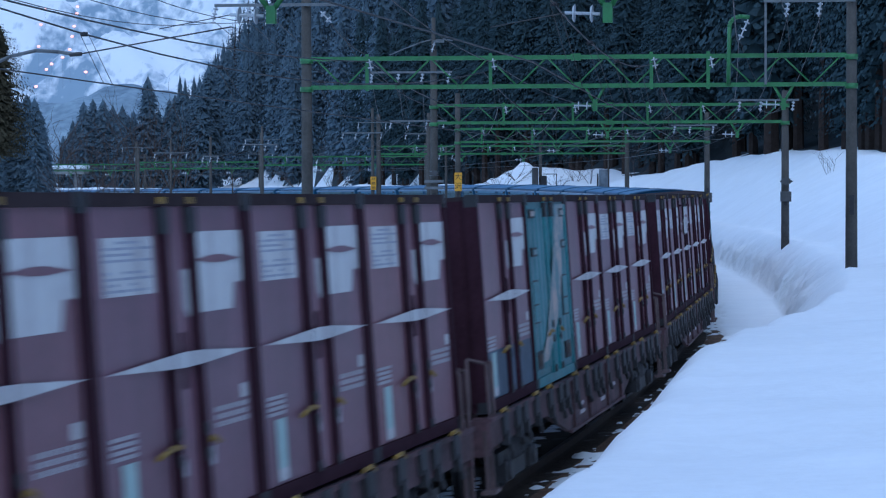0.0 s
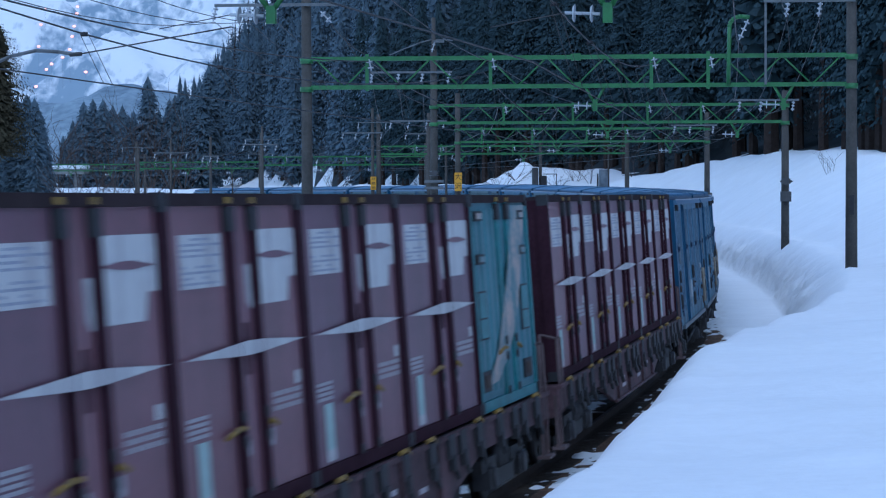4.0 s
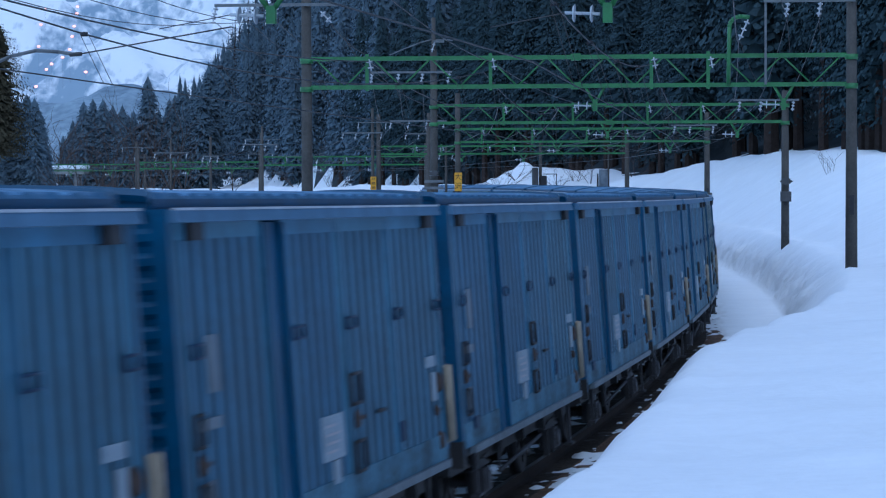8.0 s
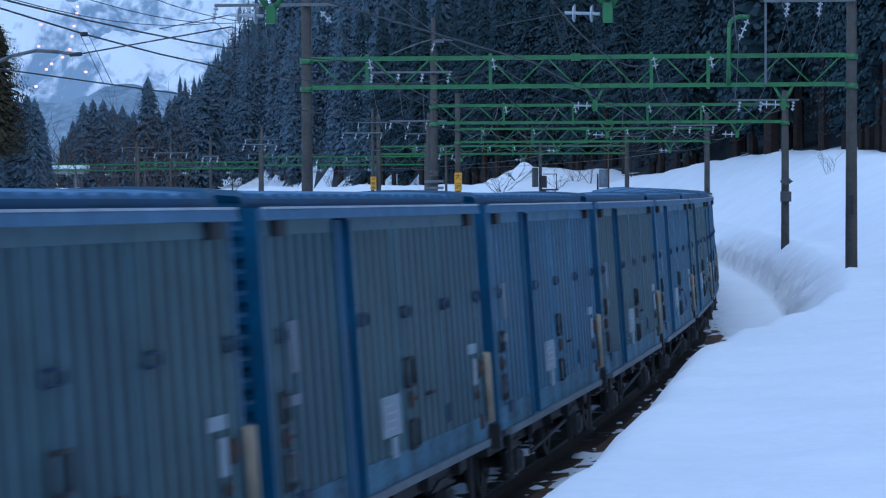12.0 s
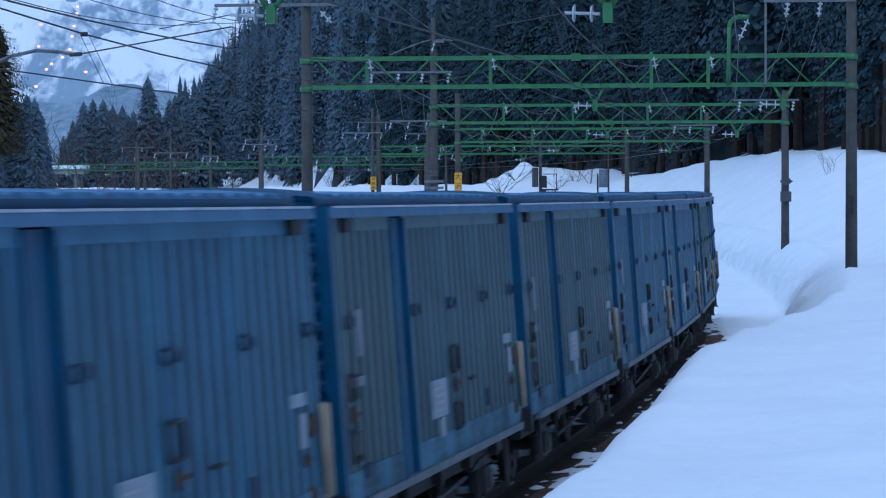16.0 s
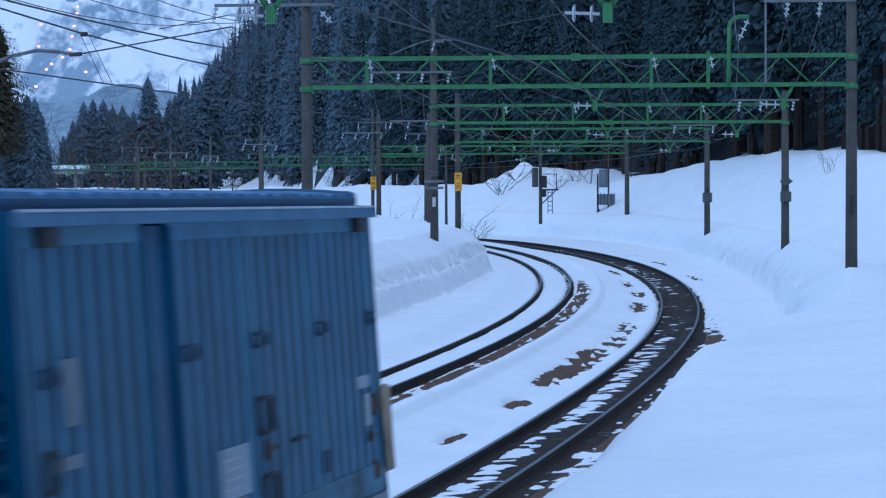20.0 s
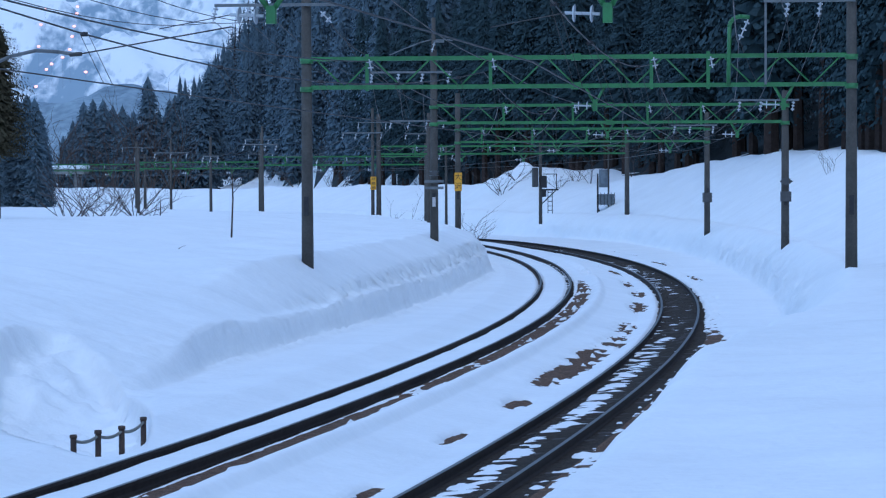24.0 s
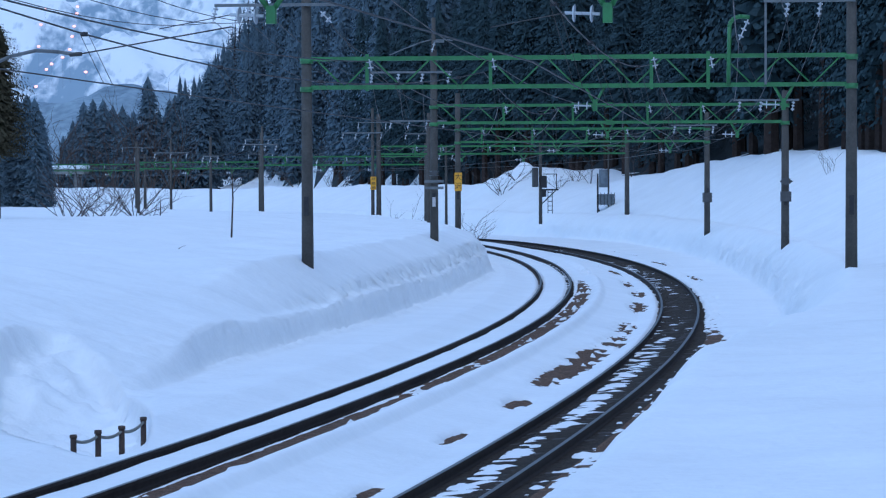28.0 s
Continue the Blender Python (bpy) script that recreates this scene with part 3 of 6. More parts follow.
def v_hanger(root, l, z, drop=0.55, side=-1):
    """green V bracket under the beam with a horizontal insulator pulling the wire sideways"""
    bm = bmesh.new()
    for d in (-0.24, 0.24):
        tube(bm, (l + d, 0, z - 0.04), (l + d * 0.2, 0, z - drop * 0.6), 0.04, 6)
    box(bm, l - 0.06, l + 0.06, -0.05, 0.05, z - drop, z - drop * 0.55)
    h = part("v_hanger", bm, M_GREEN, root, "green V-shaped hanger")
    bm = bmesh.new()
    disc_string(bm, (l + side * 0.1, 0, z - drop * 0.8), (l + side * 0.55, 0, z - drop * 0.8 + 0.02), 2, 0.12)
    part("insulator", bm, M_PORCELAIN, h, "white porcelain insulator")
    bm = bmesh.new()
    tube(bm, (l + side * 0.55, 0, z - drop * 0.8 + 0.02), (l + side * 1.5, 0, z - drop * 0.8 - 0.15), 0.007, 5)
    part("steady_arm", bm, M_WIRE, h)


def upright(root, l, zb, zt, up=0.18):
    """upright on the beam that carries the messenger wire on a small insulator"""
    bm = bmesh.new()
    box(bm, l - 0.045, l + 0.045, -0.07, -0.04, zb - 0.1, zt + up)
    u = part("upright", bm, M_GREEN, root)
    bm = bmesh.new()
    disc_string(bm, (l + 0.06, -0.1, zt - 0.02), (l + 0.12, -0.12, zt - 0.32), 2, 0.09)
    part("insulator", bm, M_PORCELAIN, u, "white porcelain insulator")


def crossarm(root, l, z, a, b, hang=(), small=False):
    """steel arm on a pole with feeder insulators"""
    bm = bmesh.new()
    t = 0.04 if not small else 0.025
    box(bm, l + a, l + b, -0.2, -0.14, z - t, z + t)
    arm = part("crossarm", bm, M_STEEL, root, "galvanised crossarm")
    for x in hang:
        bm = bmesh.new()
        disc_string(bm, (l + x, -0.17, z - 0.04), (l + x - 0.06, -0.3, z - 0.42), 2 if small else 3, 0.05 if small else 0.075)
        part("insulator", bm, M_PORCELAIN, arm, "white porcelain insulator")


ROOTS = []
for k, g in enumerate(GANTRIES):
    r = gantry(k, *g)
    ROOTS.append(r)
    s, ll, lr, zb, zt, pl, pr = g
    if k == 0:
        v_hanger(r, -2.72, zb, zb - 5.78, -1)
        v_hanger(r, 1.66, zb, zb - 5.74, -1)
    elif k == 1:
        v_hanger(r, -1.99, zb, 0.66, -1)
        v_hanger(r, 2.89, zb, 0.66, -1)
        for l in (-7.98, -4.72, -0.52, 0.95):
            upright(r, l, zb, zt, 0.12)
        # goose-neck arm on the beam
        bm = bmesh.new()
        tube(bm, (1.47, -0.08, zb), (1.50, -0.08, zt + 0.75), 0.055, 8)
        for i in range(6):
            a0, a1 = math.pi - i * math.pi / 12, math.pi - (i + 1) * math.pi / 12
            tube(bm, (1.80 + 0.30 * math.cos(a0), -0.08, zt + 0.75 + 0.26 * math.sin(a0)), (1.80 + 0.30 * math.cos(a1), -0.08, zt + 0.75 + 0.26 * math.sin(a1)), 0.055, 8)
        tube(bm, (1.80, -0.08, zt + 1.01), (2.02, -0.08, zt + 0.99), 0.055, 8)
        arm = part("goose_neck", bm, M_GREEN, r, "green goose-neck bracket")
        bm = bmesh.new()
        disc_string(bm, (1.98, -0.08, zt + 0.93), (1.75, -0.2, zt + 0.40), 3, 0.085)
        part("insulator", bm, M_PORCELAIN, arm, "white porcelain insulator")
        crossarm(r, ll, 8.55, -2.42, 0.87, (-2.38, -1.5, -0.75))
        crossarm(r, lr, 8.52, -2.25, 0.1, (-1.62, -0.79))
        for x in (-2.2,):
            bm = bmesh.new()
            box(bm, lr + x - 0.03, lr + x + 0.03, -0.12, -0.06, zb, 8.75)
            part("bracket_post", bm, M_STEEL, r)
        # long tension insulators beside the left pole
        bm = bmesh.new()
        disc_string(bm, (ll + 0.45, -0.4, 8.35), (ll + 0.75, -0.5, 8.05), 2, 0.1)
        part("insulator", bm, M_PORCELAIN, r, "white porcelain insulator")
    elif k in (2, 3):
        v_hanger(r, 2.55 if k == 2 else 3.5, zb, 0.6, -1)
        v_hanger(r, -2.3, zb, 0.6, -1)
        for l in (-6.2, -3.6, -0.8, 1.2):
            upright(r, l, zb, zt, 0.1)
        crossarm(r, lr, zt + 0.15, -1.9, 0.5, (-1.7, -0.9, 0.3))
        if k == 2:
            crossarm(r, ll, 8.05, -2.4, 0.7, (-2.3, -1.3, -0.4, 0.6))
    else:
        v_hanger(r, 1.4, zb, 0.5, -1)
        v_hanger(r, -2.6, zb, 0.5, -1)
        for l in (-5.6, -3.9, -0.9, 0.7):
            upright(r, l, zb, zt, 0.12)
        crossarm(r, ll, pl - 0.5, -1.4, 1.4, (-1.3, 0.45), True)
        crossarm(r, lr, pr - 0.3, -1.2, 1.2, (-1.1, 1.1), True)


def sweep(bm, pts, r, n=5, closed=False):
    """one tube through all the points"""
    pts = [Vector(p) for p in pts]
    rings = []
    for i, p in enumerate(pts):
        d = (pts[min(i + 1, len(pts) - 1)] - pts[max(i - 1, 0)]).normalized()
        u = d.cross(Vector((0, 0, 1)))
        u = u.normalized() if u.length > 0.05 else d.orthogonal().normalized()
        w_ = d.cross(u)
        rings.append([bm.verts.new(p + (u * math.cos(2 * math.pi * q / n) + w_ * math.sin(2 * math.pi * q / n)) * r) for q in range(n)])
    for a, b in zip(rings, rings[1:]):
        for q in range(n):
            f = bm.faces.new((a[q], a[(q + 1) % n], b[(q + 1) % n], b[q]))
            f.smooth = True


def wire(name, stations, r, sag=0.0, label="dark overhead wire", seg=10):
    """a wire over stations of (s, l, z), sagging between them"""
    pts = []
    sags = sag if isinstance(sag, (list, tuple)) else [sag] * len(stations)
    for (a, b), sg in zip(zip(stations, stations[1:]), sags):
        p, q = spot(*a), spot(*b)
        for i in range(seg):
            t = i / seg
            v = p.lerp(q, t)
            v.z -= 4 * sg * t * (1 - t)
            pts.append(v)
    pts.append(spot(*stations[-1]))
    bm = bmesh.new()
    sweep(bm, pts, r)
    ob = tagged(obj(name, bm, M_WIRE), label, "wire", "overhead wires")
    return ob, pts


def droppers(mess, contact, every, r=0.006, skip=3):
    """pairs of thin droppers between messenger and contact wire"""
    ob, mp = mess
    _, cp = contact
    for k in range(skip, min(len(mp), len(cp), 42), every):
        for d in (-0.06, 0.06):
            a, b = mp[k].copy(), cp[k].copy()
            bm = bmesh.new()
            tube(bm, a + Vector((d, 0, 0)), b + Vector((d, 0, 0)), r, 4)
            part("dropper", bm, M_WIRE, ob)
        bm = bmesh.new()
        tube(bm, mp[k] - Vector((0.05, 0, 0)), mp[k] + Vector((0.05, 0, 0)), 0.035, 6)
        part("clip", bm, M_DARKIRON, ob)


FAR = [(178, 5.1), (212, 4.9), (246, 4.85), (282, 4.85)]
c2 = wire("contact_wire", [(-34, -5.2, 5.3), (3, -6.09, 5.19), (40, -4.6, 5.09), (72, -4.1, 5.1), (110, -4.3, 5.0), (143, -4.2, 4.7)] + [(a, -4.2, b - 0.6) for a, b in FAR], 0.011, 0.02, "thin contact wire above the inner track")
m2 = wire("messenger_wire", [(-34, -6.2, 7.0), (3, -6.45, 6.05), (40, -4.9, 6.75), (72, -4.1, 6.7), (110, -4.3, 6.4), (143, -4.2, 5.8)] + [(a, -4.2, b + 0.3) for a, b in FAR], 0.014, [0.5, 0.62, 0.6, 0.6, 0.5, 0.4, 0.4, 0.4, 0.4], "sagging messenger wire above the inner track")
droppers(m2, c2, 2, skip=11)
c1 = wire("contact_wire", [(-34, 0.4, 5.5), (3, 0.7, 5.25), (40, -0.08, 5.06), (72, 0.4, 5.1), (110, 0.4, 5.0), (143, 0.2, 4.7)] + [(a, 0.1, b - 0.6) for a, b in FAR], 0.011, 0.02, "thin contact wire above the near track")
m1 = wire("messenger_wire", [(-34, 0.3, 7.4), (3, 0.32, 6.9), (40, -0.46, 6.95), (72, 0.5, 6.85), (110, 0.6, 6.5), (143, 0.3, 5.8)] + [(a, 0.1, b + 0.3) for a, b in FAR], 0.013, [0.6, 0.65, 0.6, 0.6, 0.5, 0.4, 0.4, 0.4, 0.4], "sagging messenger wire above the near track")
droppers(m1, c1, 2, skip=12)
wire("feeder_wire", [(-34, -1.0, 8.4), (3, -2.12, 6.95), (40, -4.66, 7.0), (72, -1.71, 6.89), (110, 1.0, 6.5), (143, 2.0, 6.0)], 0.013, [0.4, 0.25, 0.5, 0.4, 0.3], "dark feeder wire crossing from upright to upright")
wire("feeder_wire", [(-34, -8.5, 6.6), (3, -7.15, 6.36), (40, -7.92, 7.05), (72, -6.4, 6.73), (110, -6.2, 6.4), (143, -6.0, 5.9)], 0.016, [0.3, 0.25, 0.5, 0.5, 0.4], "thick dark feeder wire beside the inner track")
wire("feeder_wire", [(-34, 5.0, 7.6), (3, 3.2, 6.75), (40, 1.74, 7.52), (72, 2.4, 7.0), (110, 3.2, 6.7), (143, 4.5, 6.0)], 0.013, [0.3, 0.45, 0.6, 0.5, 0.4], "dark feeder wire hung from the goose-neck bracket")
for l0, z0, l1, l2 in ((-7.7, 6.62, -12.05, -11.15), (-6.95, 6.80, -11.15, -10.15), (-6.05, 6.95, -10.4, -9.25)):
    wire("line_wire", [(-34, l0 + 1, z0 - 1.2), (3, l0, z0), (40, l1, 8.12), (72, l2, 7.65), (110, l2 + 0.25, 6.65), (143, l2 + 0.9, 6.42), (178, l2 + 2.2, 6.2), (212, l2 + 3, 5.6), (246, l2 + 2.5, 5.5)], 0.009, [0.2, 0.35, 0.7, 0.8, 0.9, 0.8, 0.7, 0.7], "thin sagging line wire on crossarms")
for l0, l1, l2 in ((3.4, 3.0, 2.6), (4.4, 3.84, 3.5)):
    wire("line_wire", [(-34, l0 + 2, 9.4), (3, l0, 8.4), (40, l1, 8.15), (72, l2, 6.55), (110, l2 + 1.3, 6.4), (143, l2 + 4, 6.1)], 0.009, [0.3, 0.5, 0.9, 0.7, 0.7], "thin sagging line wire on crossarms")
for l in (2.98, 3.8):
    wire("jumper_wire", [(40, l, 8.1), (40.3, l + 0.08, 7.15)], 0.008, 0.0, "thin upright jumper wire", 3)
wire("jumper_wire", [(40, 1.76, 7.55), (40.1, 2.3, 6.35)], 0.008, 0.15, "thin hanging jumper wire", 8)
wire("jumper_wire", [(40, -8.95, 8.05), (40, -7.95, 7.2)], 0.012, 0.12, "hanging jumper cable by the pole", 8)
wire("jumper_wire", [(40, -8.6, 7.7), (40, -7.3, 6.4)], 0.010, 0.25, "hanging jumper cable by the pole", 8)
wire("jumper_wire", [(40, -7.9, 6.95), (52, -6.8, 6.3)], 0.010, 0.45, "slack jumper cable under the beam", 10)
for l in (-6.9, -1.0, 2.0, 3.1):
    wire("cross_span_wire", [(72, l, 6.2), (110, l + 0.7, 5.4)], 0.008, 0.3, "thin slack wire between portals", 8)
wire("cross_span_wire", [(72, 4.3, 6.6), (110, -1.5, 6.0)], 0.008, 0.5, "thin slack wire between portals", 8)
wire("cross_span_wire", [(72, -8.8, 6.5), (110, -4.0, 6.2)], 0.008, 0.6, "thin slack wire between portals", 8)
# ---------- train ----------
V0 = 13.893


def travelled(t):
    """metres since 8 s; the speed wavers a little at first"""
    d = t - 8.0
    return V0 * d - (-0.15 + 0.27 * math.cos(math.pi * t / 3.0)) * (1.0 - float(smooth(3.0, 6.0, t)))


def riding(s_mid, half):
    """pose of a vehicle with its centre at s_mid, on two pivots, leaning with the canted track"""
    a, b = (spot(q, 0, -float(dip(q))) for q in (s_mid - half, s_mid + half))
    c, d = (a + b) / 2, b - a
    yaw = math.atan2(d.y, d.x)
    pitch = -math.atan2(d.z, math.hypot(d.x, d.y))
    return Matrix.Translation(c) @ Matrix.Rotation(yaw, 4, "Z") @ Matrix.Rotation(pitch, 4, "Y") @ Matrix.Rotation(-CANT, 4, "X")


MOVERS = []  # thing, place along the line at 8 s, half pivot distance, offset
WHEELS = []  # wheelset, its own s at 8 s, local x


def strip_mesh(bm, profile, z0, z1, side, top_in=0.0, groove=None):
    """an upright sheet: profile of (x, depth) swept from z0 to z1 on the side y = side"""
    sg = 1 if side > 0 else -1
    lo = [bm.verts.new((x, side + sg * d, z0)) for x, d in profile]
    hi = [bm.verts.new((x, side + sg * d - sg * top_in, z1)) for x, d in profile]
    for i in range(len(profile) - 1):
        q = (lo[i], lo[i + 1], hi[i + 1], hi[i])
        f = bm.faces.new(q if sg < 0 else q[::-1])
        # groove floors and rib flanks take the material with painted-in shade
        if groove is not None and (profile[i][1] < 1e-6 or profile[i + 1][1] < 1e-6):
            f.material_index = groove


def ribs(x0, x1, pitch, depth, flat=0.5):
    n = max(1, int(round((x1 - x0) / pitch)))
    p = (x1 - x0) / n
    out = [(x0, 0.0)]
    for i in range(n):
        a = x0 + i * p
        out += [(a + p * 0.22, 0.0), (a + p * 0.36, depth), (a + p * 0.78, depth), (a + p * 0.92, 0.0)]
    out.append((x1, 0.0))
    return out


def ring_loop(bm, cx, y, cz, w, h, r):
    """a square ring of round bar, a door pull"""
    c = [(cx - w / 2, y, cz - h / 2), (cx + w / 2, y, cz - h / 2), (cx + w / 2, y, cz + h / 2), (cx - w / 2, y, cz + h / 2)]
    for i in range(4):
        tube(bm, c[i], c[(i + 1) % 4], r, 5)


def wheelset(name="wheelset"):
    bm = bmesh.new()
    tube(bm, (0, -0.9, 0), (0, 0.9, 0), 0.075, 8)
    for sg in (-1, 1):
        tube(bm, (0, sg * 0.50, 0), (0, sg * 0.535, 0), 0.445, 20)
        tube(bm, (0, sg * 0.535, 0), (0, sg * 0.63, 0), 0.43, 20, 0.415)
        tube(bm, (0, sg * 0.63, 0), (0, sg * 0.66, 0), 0.13, 10)
        for k in range(4):
            a = k * math.pi / 2
            tube(bm, (0.25 * math.cos(a), sg * 0.625, 0.25 * math.sin(a)), (0.25 * math.cos(a), sg * 0.65, 0.25 * math.sin(a)), 0.05, 6)
    return obj(name, bm, M_BLACK)


def covered_wagon(alu, groove_dark, label):
    root = new("covered_wagon")
    W, L = 1.16, 4.42
    Z0, Z1 = 0.90, 3.27
    leaves = [(-L + 0.10, -2.06), (-1.48, 0.32), (0.32, 2.22), (2.22, L - 0.06)]
    for sg in (-1, 1):
        y = sg * (W + 0.022)

        def plate(nm, a, b, z0, z1, m, parent, d=0.012, lab=""):
            bm = bmesh.new()
            box(bm, a, b, y - d, y + d, z0, z1)
            return part(nm, bm, m, parent, lab)

        def ring(nm, x, z, w, h, r, m, parent):
            bm = bmesh.new()
            ring_loop(bm, x, y + sg * 0.02, z, w, h, r)
            return part(nm, bm, m, parent)

        def knob(nm, x, z, r, parent, arm=0.0):
            bm = bmesh.new()
            tube(bm, (x, y - sg * 0.02, z), (x, y + sg * 0.025, z), r, 10, r * 0.7)
            if arm:
                box(bm, x, x + arm, y - 0.012, y + 0.014, z - 0.015, z + 0.015)
            return part(nm, bm, M_RUST, parent)

        for k, (a, b) in enumerate(leaves):
            bm = bmesh.new()
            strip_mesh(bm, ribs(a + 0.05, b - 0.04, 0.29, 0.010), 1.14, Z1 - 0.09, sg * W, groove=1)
            leaf = part("sliding_door", bm, [alu, groove_dark], root, "ribbed sliding door leaf, dirt and rib shade put into groove colour")
            bm = bmesh.new()
            box(bm, a, b, *sorted((sg * (W - 0.03), sg * (W + 0.013))), Z1 - 0.10, Z1 + 0.02)
            part("top_band", bm, alu, leaf)
            bm = bmesh.new()
            box(bm, a, b, *sorted((sg * (W - 0.03), sg * (W + 0.020))), Z0, 1.15)
            part("kick_plate", bm, M_KICK, leaf, "grimy lower door plate")
            for xa, xb in ((a, a + 0.045), (b - 0.04, b - 0.004)):
                bm = bmesh.new()
                box(bm, xa, xb, *sorted((sg * (W - 0.02), sg * (W + 0.018))), Z0 + 0.02, Z1 - 0.02)
                part("stile", bm, alu, leaf)
            if k == 0:
                ring("door_pull", -4.02, 2.40, 0.26, 0.09, 0.012, M_NAVY, leaf)
                plate("label_plate", -3.76, -3.50, 2.10, 2.50, M_PALE, leaf, lab="blank grey label plate")
                plate("label_plate", -4.00, -3.52, 1.85, 1.93, M_PALE, leaf)
                plate("label_plate", -3.98, -3.78, 1.28, 1.50, M_PALE, leaf)
                ring("grab_ring", -4.08, 1.86, 0.22, 0.22, 0.014, M_DARKIRON, leaf)
                ring("grab_ring", -4.06, 1.36, 0.24, 0.26, 0.014, M_DARKIRON, leaf)
                knob("latch", -4.04, 1.62, 0.085, leaf, 0.2)
                plate("door_stop", -3.75, -3.50, 1.06, 1.18, M_NAVY, leaf, 0.016)
            elif k == 1:
                ring("door_pull", -1.24, 2.40, 0.32, 0.09, 0.012, M_NAVY, leaf)
                board = plate("waybill_board", -0.62, 0.08, 1.32, 1.68, M_BOARD, leaf, lab="pale waybill board with faded print")
                plate("board_foot", -0.32, -0.12, 1.12, 1.31, M_BOARD, leaf)
                bm = bmesh.new()
                for q in range(4):
                    box(bm, -0.55, -0.20 + 0.06 * (q % 3), *sorted((sg * (W + 0.0345), sg * (W + 0.037))), 1.38 + q * 0.07, 1.40 + q * 0.07)
                part("print", bm, M_FADED, board)
            elif k == 2:
                ring("door_pull", 0.55, 2.40, 0.34, 0.09, 0.012, M_NAVY, leaf)
                bm = bmesh.new()
                box(bm, 0.50, 0.60, *sorted((sg * (W + 0.006), sg * (W + 0.020))), 1.18, 2.34)
                part("lock_rod", bm, alu, leaf)
                ring("grab_ring", 0.55, 1.84, 0.34, 0.25, 0.017, M_DARKIRON, leaf)
                ring("grab_ring", 0.58, 1.27, 0.34, 0.25, 0.017, M_DARKIRON, leaf)
                knob("latch", 0.60, 1.58, 0.10, leaf, 0.30)
                plate("catch_bar", 1.40, 1.66, 1.57, 1.60, M_DARKIRON, leaf, 0.02)
            else:
                ring("door_pull", 2.42, 2.40, 0.30, 0.09, 0.012, M_NAVY, leaf)
                ring("door_pull", 4.20, 2.41, 0.24, 0.09, 0.012, M_NAVY, leaf)
                plate("door_stop", 2.26, 2.42, 1.24, 1.42, M_NAVY, leaf, 0.016)
                plate("label_plate", 3.58, 3.98, 1.83, 1.93, M_BOARD, leaf)
                plate("label_plate", 3.80, 3.97, 1.50, 1.77, M_BOARD, leaf)
                knob("latch", 4.16, 1.66, 0.11, leaf, 0.12)
                knob("latch", 4.08, 1.10, 0.10, leaf)
                knob("latch", 3.94, 1.40, 0.06, leaf, 0.15)
            for x in (a + 0.40, b - 0.40):
                if (k, x) in ((0, a + 0.40), (3, b - 0.40)):
                    plate("door_hanger", x - 0.14, x + 0.14, 3.16, 3.28, M_DARKIRON, leaf, 0.05)
        bm = bmesh.new()
        box(bm, -2.06, -1.48, *sorted((sg * (W - 0.08), sg * (W - 0.012))), Z0 - 0.02, Z1)
        post = part("side_post", bm, M_BLUE, root, "deep blue steel side post")
        for xx in (-2.065, -1.505):
            bm = bmesh.new()
            box(bm, xx, xx + 0.03, *sorted((sg * (W - 0.008), sg * (W + 0.04))), Z0, Z1 - 0.005)
            part("flange", bm, M_BLUE, post)
        # hood over the door track: sloping pale sheet with a bright worn top edge
        bm = bmesh.new()
        prof = [(W - 0.04, 3.375), (W + 0.07, 3.37), (W + 0.09, 3.285), (W + 0.075, 3.28), (W - 0.04, 3.30)]
        ends = [[bm.verts.new((x, sg * q, z)) for q, z in prof] for x in (-L, L + 0.05)]
        for i in range(len(prof)):
            j = (i + 1) % len(prof)
            bm.faces.new((ends[0][i], ends[0][j], ends[1][j], ends[1][i]))
        bm.faces.new(ends[0][::-1]), bm.faces.new(ends[1])
        hood = part("track_hood", bm, M_TRACKBAND, root, "pale grey-blue hood over the door track")
        bm = bmesh.new()
        box(bm, -L, L + 0.05, *sorted((sg * (W + 0.05), sg * (W + 0.078))), 3.366, 3.384)
        part("hood_lip", bm, M_EAVE, hood, "bright worn lip of the hood")
        bm = bmesh.new()
        box(bm, -L + 0.02, L - 0.02, *sorted((sg * (W - 0.12), sg * (W - 0.03))), 3.30, 3.392)
        part("gutter", bm, M_NAVY, root, "dark gutter behind the hood")
        bm = bmesh.new()
        y0, y1 = sorted((sg * (W - 0.02), sg * (W + 0.06)))
        box(bm, -L + 0.5, L - 0.10, y0, y1, Z0 - 0.075, Z0 - 0.003)
        part("sill_rail", bm, M_SILLRAIL, root, "pale worn sill rail")
        for x, h in ((-L + 1.0, 0.48), (L - 0.75, 0.56)):
            bm = bmesh.new()
            box(bm, x - 0.03, x + 0.03, sg * 1.10 - 0.02, sg * 1.10 + 0.02, 0.84 - h, 0.84)
            box(bm, x - 0.14, x + 0.14, sg * 1.10 - 0.05, sg * 1.10 + 0.05, 0.84 - h - 0.03, 0.84 - h)
            part("step", bm, M_DARKIRON, root, "dark steel stirrup step")
        for x in (L - 0.02, L + 0.14):
            bm = bmesh.new()
            tube(bm, (x, sg * (W + 0.05), 1.06), (x, sg * (W + 0.05), 1.80), 0.028, 6)
            tube(bm, (x, sg * (W + 0.05), 1.79), (x, sg * (W - 0.10), 1.79), 0.022, 5)
            tube(bm, (x, sg * (W + 0.05), 1.07), (x, sg * (W - 0.10), 1.07), 0.022, 5)
            part("grab_rail", bm, M_BRASSY, root, "tan weathered grab rail")
